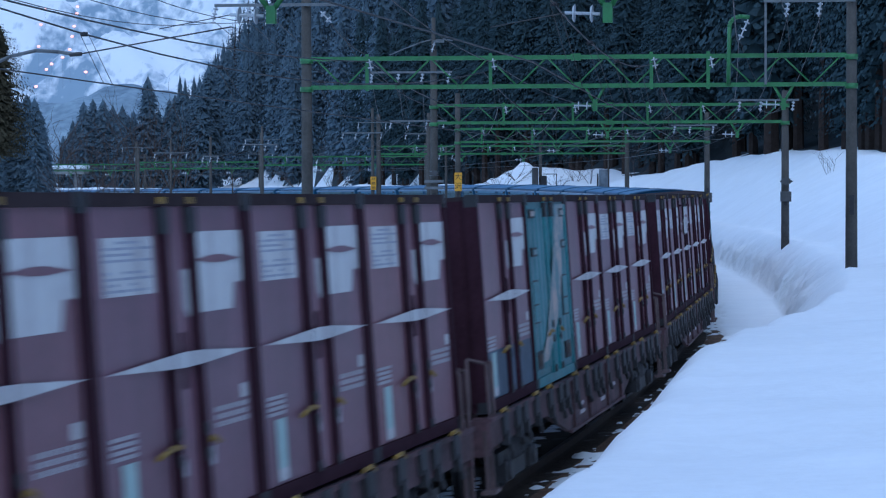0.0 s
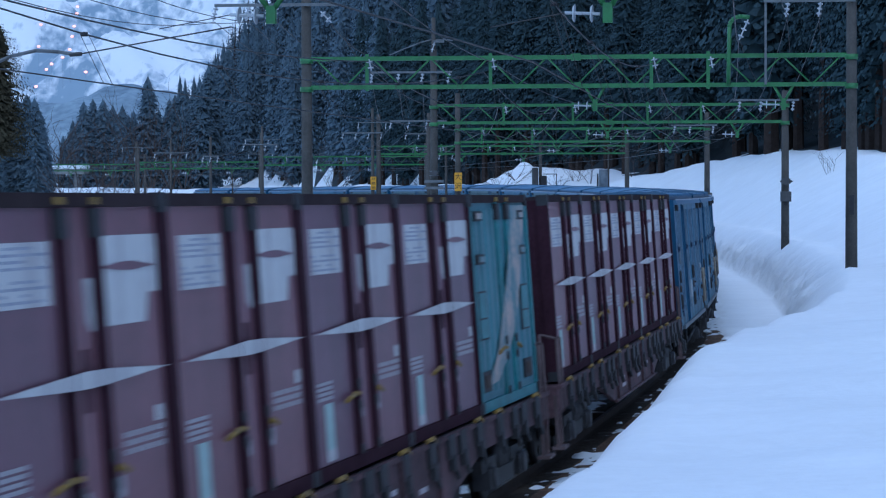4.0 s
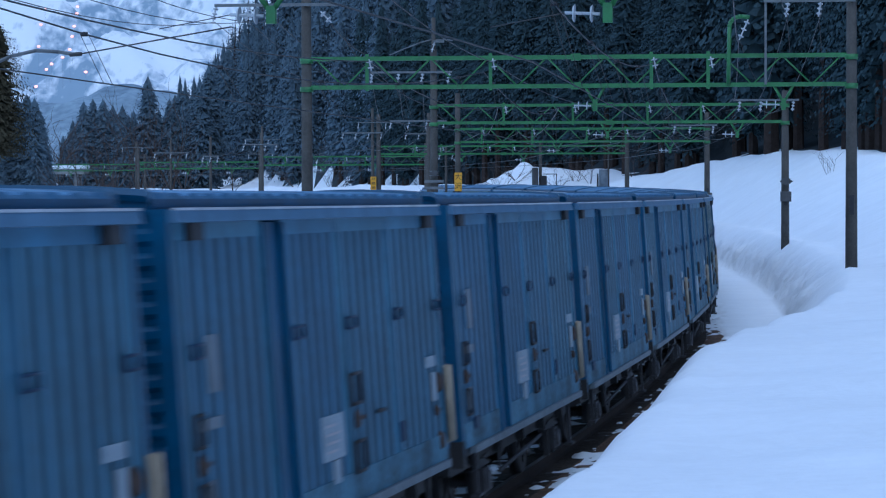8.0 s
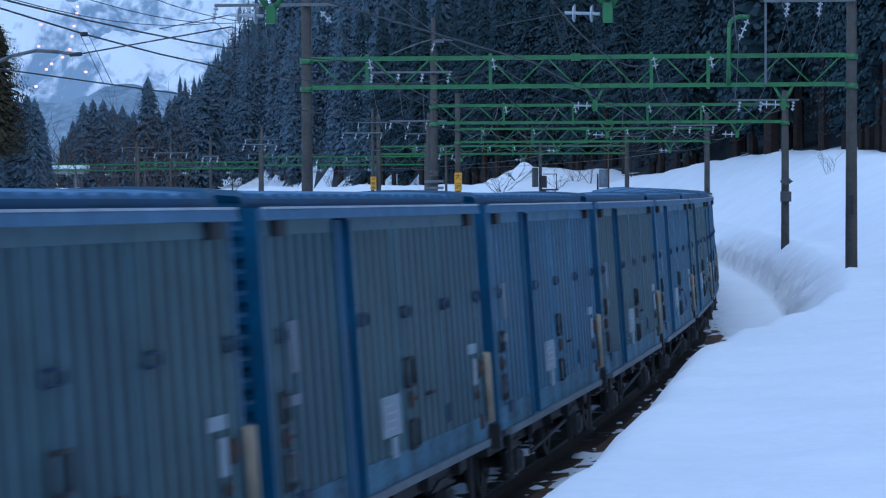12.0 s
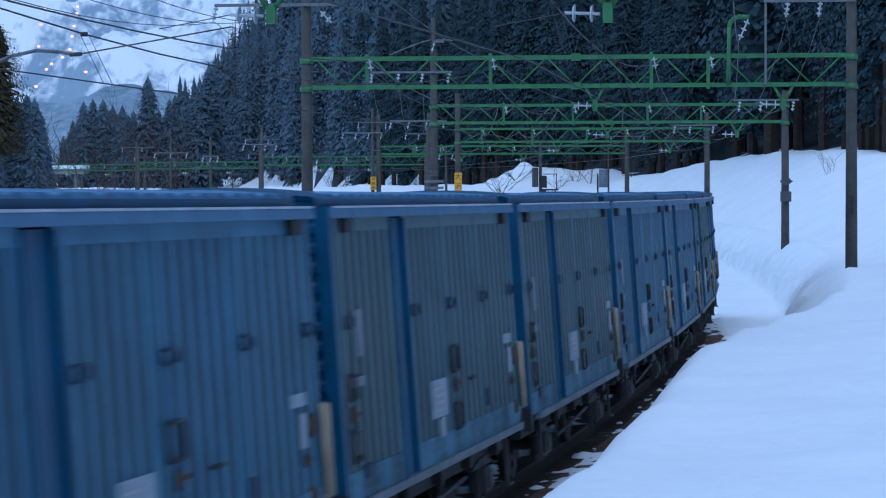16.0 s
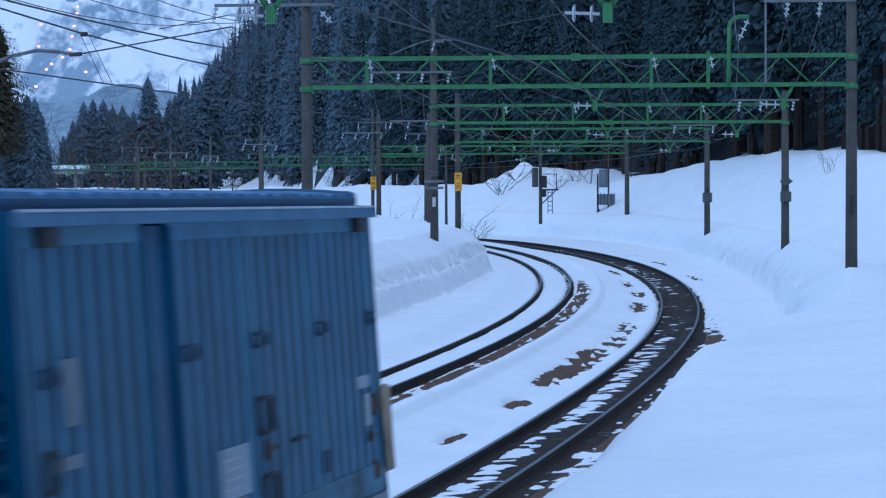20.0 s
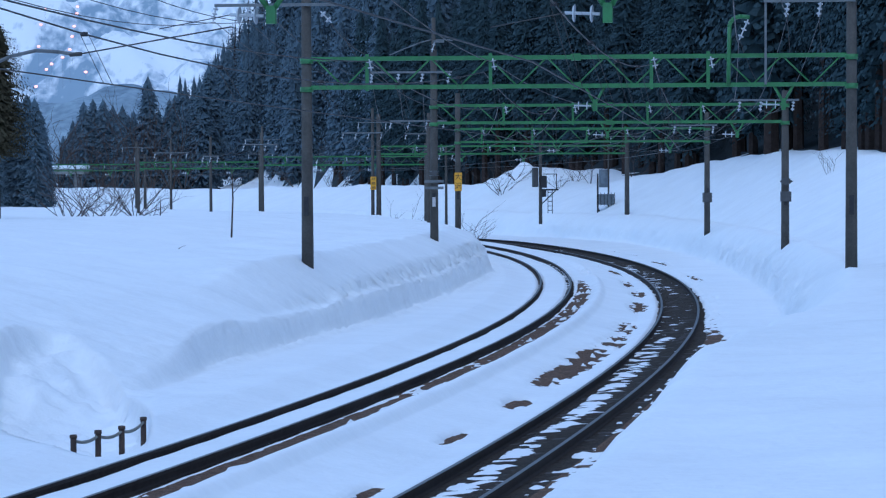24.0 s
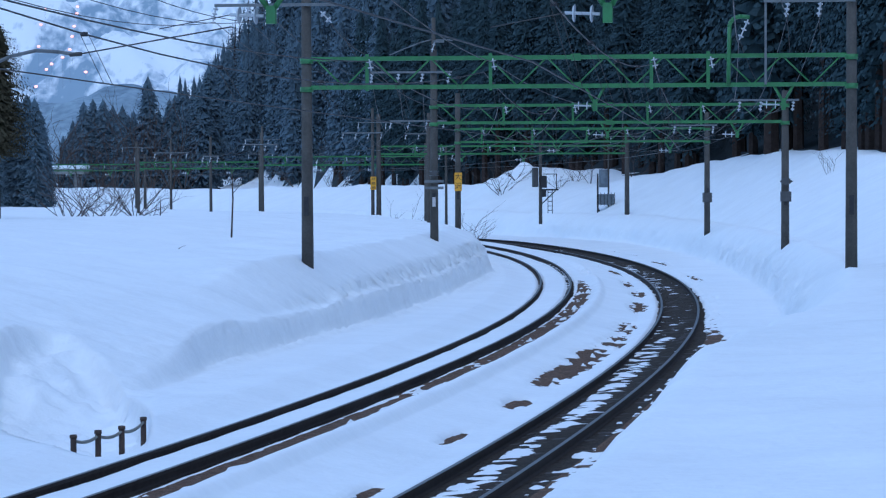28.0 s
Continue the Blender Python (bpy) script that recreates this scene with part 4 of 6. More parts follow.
    # roof: upright blue fascia, then a shallow arch with cross ribs
    arch = [(-1.07, 3.385), (-1.075, 3.455), (-1.04, 3.478)] + [(-0.95 + 1.9 * i / 8, 3.488 + 0.075 * (1 - (1 - i / 4) ** 2)) for i in range(9)] + [(1.04, 3.478), (1.075, 3.455), (1.07, 3.385)]
    n = len(arch) - 1
    bm = bmesh.new()
    xs = ribs(-L, L, 0.42, 0.020)
    rows = [[bm.verts.new((x, yy, z + (d if 1 < i < n - 1 else 0))) for i, (yy, z) in enumerate(arch)] for x, d in xs]
    for a, b in zip(rows, rows[1:]):
        for i in range(n):
            f = bm.faces.new((a[i], b[i], b[i + 1], a[i + 1]))
            f.material_index = 1 if i < 2 or i >= n - 2 else 0
            f.smooth = 2 <= i < n - 2
    part("roof", bm, [M_ROOF, M_ROOFEDGE], root, "blue sheet-metal roof with cross ribs and frost streaks")
    for x in (-L, L):
        bm = bmesh.new()
        rings = [[bm.verts.new((x + 0.05 * math.cos(q * math.pi / 3), y_, z_ + 0.05 * math.sin(q * math.pi / 3))) for q in range(6)] for y_, z_ in arch]
        for a_, b_ in zip(rings, rings[1:]):
            for q in range(6):
                bm.faces.new((a_[q], a_[(q + 1) % 6], b_[(q + 1) % 6], b_[q]))
        part("roof_hoop", bm, M_BLUE, root)
        # end wall with horizontal corrugation
        sg = 1 if x > 0 else -1
        bm = bmesh.new()
        prof = [(0.98, 0.0)]
        for i in range(14):
            z = 1.02 + i * 0.163
            prof += [(z, 0.0), (z + 0.035, 0.035), (z + 0.085, 0.035), (z + 0.12, 0.0)]
        prof.append((3.35, 0.0))
        lo = [bm.verts.new((x + sg * d, -W + 0.01, z)) for z, d in prof]
        hi = [bm.verts.new((x + sg * d, W - 0.01, z)) for z, d in prof]
        for i in range(len(prof) - 1):
            bm.faces.new((lo[i], hi[i], hi[i + 1], lo[i + 1]))
        gab = [bm.verts.new((x, y, z)) for y, z in arch]
        bm.faces.new(gab + [bm.verts.new((x, W - 0.02, 3.3)), bm.verts.new((x, -W + 0.02, 3.3))])
        part("end_wall", bm, M_BLUE, root, "blue corrugated end wall")
        for yy in (-W + 0.04, W - 0.04):
            bm = bmesh.new()
            box(bm, x - 0.05, x + 0.05, yy - 0.06, yy + 0.06, 0.80, 3.38)
            part("corner_post", bm, M_BLUE, root)
        bm = bmesh.new()
        box(bm, x - 0.08, x + 0.06, -1.18, 1.18, 0.72, 0.99)
        part("headstock", bm, M_BLACK, root)
        bm = bmesh.new()
        tube(bm, (x, 0, 0.82), (x + sg * 0.4, 0, 0.82), 0.09, 6)
        box(bm, min(x + sg * 0.2, x + sg * 0.4), max(x + sg * 0.2, x + sg * 0.4), -0.14, 0.14, 0.68, 0.96)
        part("coupler", bm, M_BLACK, root)
        bm = bmesh.new()
        tube(bm, (x + sg * 0.05, -0.5, 0.72), (x + sg * 0.3, -0.52, 0.40), 0.03, 6)
        part("brake_hose", bm, M_BLACK, root)
    bm = bmesh.new()
    box(bm, -L, L, -W + 0.03, W - 0.03, 0.80, 0.895)
    for yy in (-1.0, 0.85):
        box(bm, -L + 0.1, L - 0.1, yy, yy + 0.13, 0.62, 0.81)
    for x in (-3.2, -1.6, 0, 1.6, 3.2):
        box(bm, x - 0.06, x + 0.06, -1.10, 1.10, 0.64, 0.81)
    part("underframe", bm, M_BLACK, root)
    for x in (-2.63, 2.63):
        for sg in (-1, 1):
            bm = bmesh.new()
            y = sg * 0.98
            box(bm, x - 0.17, x + 0.17, y - 0.1, y + 0.1, 0.30, 0.56)
            tube(bm, (x, y, 0.43), (x, y + sg * 0.14, 0.43), 0.11, 10)
            part("axle_box", bm, M_DARKIRON, root)
            bm = bmesh.new()
            for q in range(5):
                box(bm, x - 0.60 + q * 0.09, x + 0.60 - q * 0.09, y - 0.045, y + 0.045, 0.565 + q * 0.018, 0.581 + q * 0.018)
            part("leaf_spring", bm, M_DARKIRON, root)
            for d in (-1, 1):
                bm = bmesh.new()
                box(bm, x + d * 0.22 - 0.03, x + d * 0.22 + 0.03, y - 0.03, y + 0.03, 0.22, 0.68)
                tube(bm, (x + d * 0.22, y, 0.66), (x + d * 0.75, y, 0.68), 0.03, 5)
                part("axle_guard", bm, M_BLACK, root)
            bm = bmesh.new()
            box(bm, x + 0.50, x + 0.58, sg * 0.5, sg * 0.62, 0.2, 0.6)
            part("brake_block", bm, M_RUST, root)
    bm = bmesh.new()
    tube(bm, (-0.7, 0.3, 0.6), (0.2, 0.3, 0.6), 0.17, 10)
    part("brake_cylinder", bm, M_BLACK, root)
    bm = bmesh.new()
    tube(bm, (-1.9, -1.1, 0.45), (1.2, -1.1, 0.58), 0.025, 5)
    tube(bm, (-1.9, -1.1, 0.45), (-1.9, -1.1, 0.8), 0.02, 5)
    part("brake_lever", bm, M_DARKIRON, root)
    tagged(root, label, "freight wagon", "covered wagons of the train")
    ws = wheelset()
    ws.parent = root
    ws.location = (-2.63, 0, 0.43)
    ws2 = new("wheelset", ws.data)
    ws2.parent = root
    ws2.location = (2.63, 0, 0.43)
    return root


def container(style):
    """12 ft box container; its long sides face +y and -y; origin at its base centre"""
    root = new("freight_container")
    paint, post = (M_TEAL, M_TEALD) if style == "teal" else (M_PURPLE, M_PURPLED)
    A, W, H = 1.845, 1.13, 2.36
    doors = (-0.25, 0.40)
    for sg in (-1, 1):
        def slab(nm, u0, u1, z0, z1, m, d0, d1, lab="", parent=None):
            """a block on the long side, from d0 to d1 metres out of its panel"""
            bm = bmesh.new()
            box(bm, u0, u1, *sorted((sg * (W - 0.03 + d0), sg * (W - 0.03 + d1))), z0, z1)
            return part(nm, bm, m, parent or root, lab)

        def quad(nm, pts, m, lift, lab=""):
            bm = bmesh.new()
            v = [bm.verts.new((u, sg * (W - 0.03 + lift), z)) for u, z in pts]
            v2 = [bm.verts.new((u, sg * (W - 0.034 + lift), z)) for u, z in pts]
            bm.faces.new(v if sg < 0 else v[::-1]), bm.faces.new(v2[::-1] if sg < 0 else v2)
            for i in range(len(pts)):
                k = (i + 1) % len(pts)
                bm.faces.new((v[k], v[i], v2[i], v2[k]))
            return part(nm, bm, m, root, lab)

        for a, b in ((-A + 0.1, doors[0]), doors, (doors[1], A - 0.1)):
            slab("side_panel", a + 0.006, b - 0.006, 0.12, H - 0.09, paint, -0.04, 0.0)
        for x in (-A + 0.05, A - 0.05):
            slab("corner_post", x - 0.05, x + 0.05, 0.0, H, post, -0.11, 0.03)
            slab("corner_casting", x - 0.053, x + 0.053, H - 0.13, H + 0.004, M_DARKIRON, -0.11, 0.034)
            slab("corner_casting", x - 0.053, x + 0.053, -0.004, 0.12, M_DARKIRON, -0.11, 0.034)
        for k, x in enumerate(doors):
            slab("door_post", x - 0.05, x + 0.05, 0.11, H - 0.085, post, -0.02, 0.036)
            bm = bmesh.new()
            tube(bm, (x + 0.09, sg * (W - 0.005), 0.15), (x + 0.09, sg * (W - 0.005), H - 0.12), 0.018, 6)
            rod = part("lock_rod", bm, post, root)
            slab("lock_keeper", x - 0.075, x + 0.12, H - 0.28, H - 0.10, M_DARKIRON, 0.0, 0.05, parent=rod)
            slab("lock_tag", x - 0.06, x + 0.06, H - 0.075, H - 0.03, M_YELLOW, 0.035, 0.05, "small yellow lock tag")
            hx = (-0.50, 0.36)[k]
            bm = bmesh.new()
            y = sg * (W + 0.012)
            tube(bm, (x + hx * 0.9, y, 0.60), (x + hx * 0.3 + 0.05, y, 0.645), 0.021, 6)
            tube(bm, (x + hx * 0.3 + 0.05, y, 0.645), (x + 0.09, y, 0.63), 0.017, 6)
            part("lock_handle", bm, M_YELLOW, root, "yellow lock handle")
            for z in (0.54, 0.72, 0.16):
                bm = bmesh.new()
                tube(bm, (x + 0.05, sg * (W - 0.01), z), (x + 0.05, sg * (W + 0.025), z), 0.05, 6)
                box(bm, x, x + 0.13, *sorted((sg * (W - 0.02), sg * (W + 0.012))), z - 0.03, z + 0.03)
                part("lock_cam", bm, M_DARKIRON, rod)
        slab("handle_recess", 0.09, 0.20, 1.01, 1.40, M_PURPLED if style != "teal" else M_TEALD, -0.02, 0.006)
        slab("top_rail", -A + 0.10, A - 0.10, H - 0.09, H - 0.002, M_TOPRAIL, -0.09, 0.024, "grimy dark top rail")
        slab("bottom_rail", -A + 0.10, A - 0.10, 0.0, 0.115, post, -0.09, 0.026)
        if style != "teal":
            if style == "purple":
                board = slab("notice_board", -1.47, -0.41, 1.69, 2.07, M_WHITEP, 0.001, 0.006, "white notice board with faded blue print")
                rr = random.Random(7)
                bm = bmesh.new()
                for q in range(9):
                    z = 1.715 + q * 0.039
                    a = -1.44
                    while a < -0.62:
                        w = rr.uniform(0.08, 0.34)
                        if q != 4 and rr.random() < 0.8:
                            box(bm, a, min(a + w, -0.44), *sorted((sg * (W - 0.024), sg * (W - 0.022))), z, z + 0.018)
                        a += w + 0.05
                part("print", bm, M_PRINT, board, "faded blue print")
            o = -0.95 if style == "vented" else 0.0
            quad("emblem", [(0.50 + o, 2.09), (1.76 + o, 2.09), (1.72 + o, 1.71), (1.50 + o, 1.71), (1.42 + o, 1.52), (0.49 + o, 1.52)], M_WHITEP, 0.006 if not o else 0.042, "white block emblem with a weathered face")
            quad("emblem", [(0.20 + o, 1.83), (0.48 + o, 1.83), (0.48 + o, 1.50), (0.30 + o, 1.50), (0.22 + o, 1.56)], M_WHITEP, 0.006 if not o else 0.042)
            quad("emblem_lens", [(0.53 + o, 1.89), (0.9 + o, 1.918), (1.2 + o, 1.922), (1.68 + o, 1.885), (1.2 + o, 1.862), (0.9 + o, 1.866)], M_PURPLE, 0.012 if not o else 0.048, "purple lens shape across the emblem")
            quad("lens_stripe", [(-1.62, 1.205), (-0.35, 1.255), (0.05, 1.268), (0.5, 1.262), (1.74, 1.21), (0.4, 1.165), (0.05, 1.16), (-0.35, 1.168)], M_WHITEP, 0.0405, "white lens-shaped stripe")
            rr = random.Random(9)
            bm = bmesh.new()
            for z in (0.70, 0.755, 0.81):
                a = 0.80
                while a < 1.66:
                    w = rr.uniform(0.06, 0.13)
                    box(bm, a, min(a + w, 1.72), *sorted((sg * (W - 0.029), sg * (W - 0.024))), z - 0.01, z + 0.025)
                    a += w + 0.035
            part("number_bars", bm, M_FADED, root, "faded white bars of print")
            slab("label_plate", 1.50, 1.66, 0.86, 0.96, M_WHITEP, 0.001, 0.006)
            slab("label_plate", -0.08, 0.06, 0.42, 0.53, M_FADED, 0.001, 0.006)
            slab("label_plate", 0.60, 0.74, 0.44, 0.57, M_FADED, 0.001, 0.006)
            bm = bmesh.new()
            for q in range(4):
                box(bm, -1.55, -1.02, *sorted((sg * (W - 0.029), sg * (W - 0.024))), 0.65 + q * 0.042, 0.675 + q * 0.042)
            part("table_bars", bm, M_FADED, root, "faded white bars of print")
            holder = slab("route_card_holder", -1.38, -1.03, 0.14, 0.62, M_PURPLED if style == "worn" else paint, 0.0, 0.005)
            slab("route_card", -1.35, -1.06, 0.17, 0.62, M_CARD, 0.005, 0.009, "pale green route card in its holder", holder)
            slab("card_foot", -1.35, -1.06, 0.145, 0.24, M_WHITEP, 0.009, 0.011, parent=holder)
            if style == "worn":
                for a, b in ((-A + 0.1, doors[0]), doors, (doors[1], A - 0.1)):
                    slab("lower_panel", a + 0.02, b - 0.02, 0.12, 0.64, M_SLATE, 0.0, 0.0035, "slate-blue repainted lower panel")
            if style == "vented":
                for a, b in ((-1.62, -0.98), (1.05, 1.72)):
                    slab("vent_cover", a, b, 1.76, 2.10, M_MAROON, 0.0, 0.02, "maroon vent cover")
                    slab("vent_hood", a - 0.02, b + 0.02, 2.10, 2.14, M_PURPLED, 0.0, 0.05)
                    slab("vent_sill", a - 0.02, b + 0.02, 1.72, 1.755, M_FADED, 0.0, 0.025)
                    slab("inset_panel", a + 0.02, b - 0.02, 0.5, 1.60, M_PURPLED, -0.01, 0.004)
                    slab("inset_face", a + 0.07, b - 0.08, 0.54, 1.56, paint, 0.004, 0.008)
        else:
            for a, b in ((-1.72, -0.32), (0.50, 1.72)):
                bm = bmesh.new()
                strip_mesh(bm, ribs(a, b, 0.35, 0.018), 0.2, 2.2, sg * (W - 0.028))
                part("side_rib", bm, M_TEAL, root, "stained teal ribbed panel")
            quad("faded_band", [(0.62, 2.24), (1.62, 2.24), (1.20, 1.70), (0.70, 0.98), (-0.10, 0.55), (-0.80, 0.30), (-1.42, 0.28), (-0.70, 0.62), (-0.30, 1.02), (0.30, 1.60)], M_TEALP, 0.038, "faded pinkish-white diagonal band")
            for a, b, hz in ((-1.70, -1.18, (2.13, 1.66)), (1.02, 1.52, (2.13, 1.72))):
                slab("recess_frame", a, b, 0.78, 1.31, M_DARKIRON, 0.0, 0.025)
                for z0, z1 in ((0.80, 1.0), (1.02, 1.29)):
                    slab("recess_plate", a + 0.07, b - 0.05, z0, z1, M_TEALD, 0.02, 0.03)
                for z in hz:
                    hinge = slab("hinge", a + 0.06, b - 0.06, z - 0.06, z + 0.05, M_DARKIRON, 0.0, 0.045)
                    slab("hinge_leaf", a + 0.14, b - 0.10, z - 0.035, z + 0.025, M_TEALP, 0.045, 0.055, parent=hinge)
                pocket = slab("lashing_pocket", a - 0.02, b - 0.05, 0.22, 0.44, M_DARKIRON, 0.0, 0.03)
                slab("pocket_plate", a + 0.08, b - 0.12, 0.26, 0.40, M_RUST, 0.03, 0.04, parent=pocket)
    for x in (-A, A):
        sgx = 1 if x > 0 else -1
        bm = bmesh.new()
        box(bm, *sorted((x - sgx * 0.06, x - sgx * 0.02)), -W + 0.12, W - 0.12, 0.05, H - 0.05)
        part("end_panel", bm, post, root, "plain dark end panel")
        for i in range(7):
            bm = bmesh.new()
            y = -0.87 + i * 0.29
            box(bm, *sorted((x - sgx * 0.02, x - sgx * 0.008)), y - 0.06, y + 0.06, 0.15, H - 0.15)
            part("end_rib", bm, post, root)
    bm = bmesh.new()
    box(bm, -A + 0.02, A - 0.02, -W + 0.04, W - 0.04, H - 0.06, H - 0.012)
    part("roof", bm, M_TOPRAIL, root, "flat grimy container roof")
    bm = bmesh.new()
    box(bm, -A + 0.02, A - 0.02, -W + 0.05, W - 0.05, 0.01, 0.10)
    part("floor", bm, post, root)
    tagged(root, {"purple": "red-purple twelve-foot rail container with white markings", "plain": "red-purple rail container without a notice board",
                  "worn": "red-purple rail container repainted slate blue at its foot", "vented": "red-purple rail container with maroon vent covers",
                  "teal": "stained teal rail container with a faded diagonal band"}[style], "container", "containers on the train")
    return root


def flat_wagon():
    root = new("container_wagon")
    L = 9.70
    for sg in (-1, 1):
        bm = bmesh.new()
        pts = [(-L, 1.09), (L, 1.09), (L, 0.78), (5.2, 0.78), (3.2, 0.42), (-3.2, 0.42), (-5.2, 0.78), (-L, 0.78)]
        y0, y1 = sg * 1.10, sg * 1.16
        a = [bm.verts.new((x, y0, z)) for x, z in pts]
        b = [bm.verts.new((x, y1, z)) for x, z in pts]
        bm.faces.new(b if sg < 0 else b[::-1]), bm.faces.new(a[::-1] if sg < 0 else a)
        for i in range(len(pts)):
            k = (i + 1) % len(pts)
            bm.faces.new((b[k], b[i], a[i], a[k]))
        sill = part("side_sill", bm, M_SILL, root, "dull red-purple fish-bellied side sill")
        bm = bmesh.new()
        box(bm, -3.2, 3.2, *sorted((sg * 1.155, sg * 1.20)), 0.40, 0.435)
        box(bm, -L, L, *sorted((sg * 1.155, sg * 1.19)), 1.055, 1.10)
        part("flange", bm, M_SILL, sill)
        for x in (-2.8, -1.1, 1.1, 2.8):
            bm = bmesh.new()
            box(bm, x - 0.03, x + 0.03, *sorted((sg * 1.155, sg * 1.20)), 0.44, 1.05)
            part("stiffener", bm, M_SILL, sill)
        for q, (x, w) in enumerate(((-2.0, 0.5), (-1.9, 0.3), (0.3, 0.6), (0.4, 0.45), (1.9, 0.35))):
            bm = bmesh.new()
            box(bm, x, x + w, *sorted((sg * 1.158, sg * 1.166)), 0.55 + 0.11 * (q % 3), 0.60 + 0.11 * (q % 3))
            part("print_line", bm, M_FADED, sill)
        for c in range(5):
            for d in (-1.25, -0.3, 0.3, 1.25):
                x = (c - 2) * 3.73 + d
                bm = bmesh.new()
                if abs(d) > 1:
                    tube(bm, (x - 0.17, sg * 1.18, 1.12), (x + 0.05, sg * 1.2, 1.14), 0.022, 6)
                    tube(bm, (x + 0.05, sg * 1.2, 1.14), (x + 0.17, sg * 1.2, 1.09), 0.018, 6)
                    part("lock_lever", bm, M_YELLOW, root, "grimy yellow container lock lever")
                    bm = bmesh.new()
                box(bm, x - 0.15, x + 0.15, *sorted((sg * 1.12, sg * 1.205)), 0.86, 1.098)
                box(bm, x - 0.05, x + 0.09, *sorted((sg * 1.13, sg * 1.225)), 0.74, 0.90)
                tube(bm, (x, sg * 1.2, 0.80), (x + 0.1, sg * 1.22, 0.66), 0.03, 5)
                part("lock_bracket", bm, M_DARKIRON, root)
        for x in (-L + 0.12, L - 0.12):
            for dx in (0.0, 0.32):
                bm = bmesh.new()
                xx = x + (dx if x < 0 else -dx)
                tube(bm, (xx, sg * 1.16, 0.75), (xx, sg * 1.16, 1.68), 0.018, 6)
                tube(bm, (xx, sg * 1.16, 1.68), (xx, sg * 0.95, 1.74), 0.018, 6)
                tube(bm, (xx, sg * 0.95, 1.74), (xx, sg * 0.95, 1.09), 0.018, 6)
                part("grab_rail", bm, M_RAILBROWN, root, "dull brown grab rail")
            bm = bmesh.new()
            box(bm, x - 0.2, x + 0.2, sg * 1.12 - 0.08, sg * 1.12 + 0.08, 0.30, 0.34)
            for d in (-0.17, 0.17):
                box(bm, x + d - 0.02, x + d + 0.02, sg * 1.12 - 0.02, sg * 1.12 + 0.02, 0.34, 0.98)
            part("step", bm, M_RAILBROWN, root)
    bm = bmesh.new()
    box(bm, -L, L, -1.09, 1.09, 1.02, 1.09)
    for x in (-L + 0.1, -6, -3, 0, 3, 6, L - 0.1):
        box(bm, x - 0.08, x + 0.08, -1.09, 1.09, 0.75, 1.02)
    part("deck", bm, M_SILL, root)
    for x in (-L, L):
        sg = 1 if x > 0 else -1
        bm = bmesh.new()
        box(bm, x - 0.05, x + 0.05, -1.15, 1.15, 0.70, 1.09)
        part("headstock", bm, M_SILL, root)
        bm = bmesh.new()
        tube(bm, (x, 0, 0.82), (x + sg * 0.42, 0, 0.82), 0.1, 6)
        part("coupler", bm, M_BLACK, root)
    bm = bmesh.new()
    tube(bm, (-1.6, -0.5, 0.58), (0.2, -0.5, 0.58), 0.2, 10)
    tube(bm, (0.8, -0.6, 0.62), (1.8, -0.6, 0.62), 0.16, 10)
    part("air_tank", bm, M_BLACK, root)
    for xb in (-7.1, 7.1):
        for sg in (-1, 1):
            bm = bmesh.new()
            y = sg * 0.98
            for a, b in ((-1.35, -0.45), (0.45, 1.35)):
                box(bm, xb + a, xb + b, y - 0.06, y + 0.06, 0.48, 0.62)
            box(bm, xb - 0.5, xb + 0.5, y - 0.08, y + 0.08, 0.28, 0.46)
            for a, b in ((-0.45, -0.55), (0.45, 0.55)):
                tube(bm, (xb + a, y, 0.35), (xb + b * 1.6, y, 0.55), 0.07, 6)
            part("bogie_frame", bm, M_BLACK, root)
            for d in (-0.95, 0.95):
                bm = bmesh.new()
                box(bm, xb + d - 0.16, xb + d + 0.16, y - 0.1, y + 0.1, 0.28, 0.50)
                tube(bm, (xb + d, y, 0.41), (xb + d, y + sg * 0.15, 0.41), 0.12, 10)
                part("axle_box", bm, M_DARKIRON, root)
            for d in (-0.22, 0, 0.22):
                bm = bmesh.new()
                tube(bm, (xb + d, y, 0.46), (xb + d, y, 0.74), 0.085, 8)
                part("coil_spring", bm, M_DARKIRON, root)
        bm = bmesh.new()
        box(bm, xb - 0.2, xb + 0.2, -1.0, 1.0, 0.62, 0.8)
        part("bolster", bm, M_BLACK, root)
    first = None
    for x in (-8.05, -6.15, 6.15, 8.05):
        if first is None:
            ws = first = wheelset()
        else:
            ws = new("wheelset", first.data)
        ws.parent = root
        ws.location = (x, 0, 0.41)
    tagged(root, "dull purple flat wagon loaded with containers", "freight wagon", "container wagons of the train")
    return root


def add_vehicle(root, s8, half):
    MOVERS.append((root, s8, half, Matrix()))
    for ch in root.children:
        if ch.name.startswith("wheelset"):
            WHEELS.append((ch, s8 + ch.location.x, tuple(ch.location)))


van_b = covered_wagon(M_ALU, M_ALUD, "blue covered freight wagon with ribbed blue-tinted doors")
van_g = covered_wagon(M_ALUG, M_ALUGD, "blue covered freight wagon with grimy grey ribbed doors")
GREY = {5, 6, 8, 10, 12, 13, 16}
fresh = {van_b, van_g}
for j in range(-2, 18):
    src = van_g if j in GREY else van_b
    r = src if src in fresh else copy_thing(src, Matrix())
    fresh.discard(src)
    add_vehicle(r, -4.90 + 9.635 * (j - 0.5), 2.63)
flat = flat_wagon()
boxes = {k: container(k) for k in ("purple", "plain", "worn", "vented", "teal")}
ODD = {(1, 0): "worn", (1, 1): "teal", (1, 2): "plain", (2, 2): "vented", (3, 4): "teal"}
used = set()
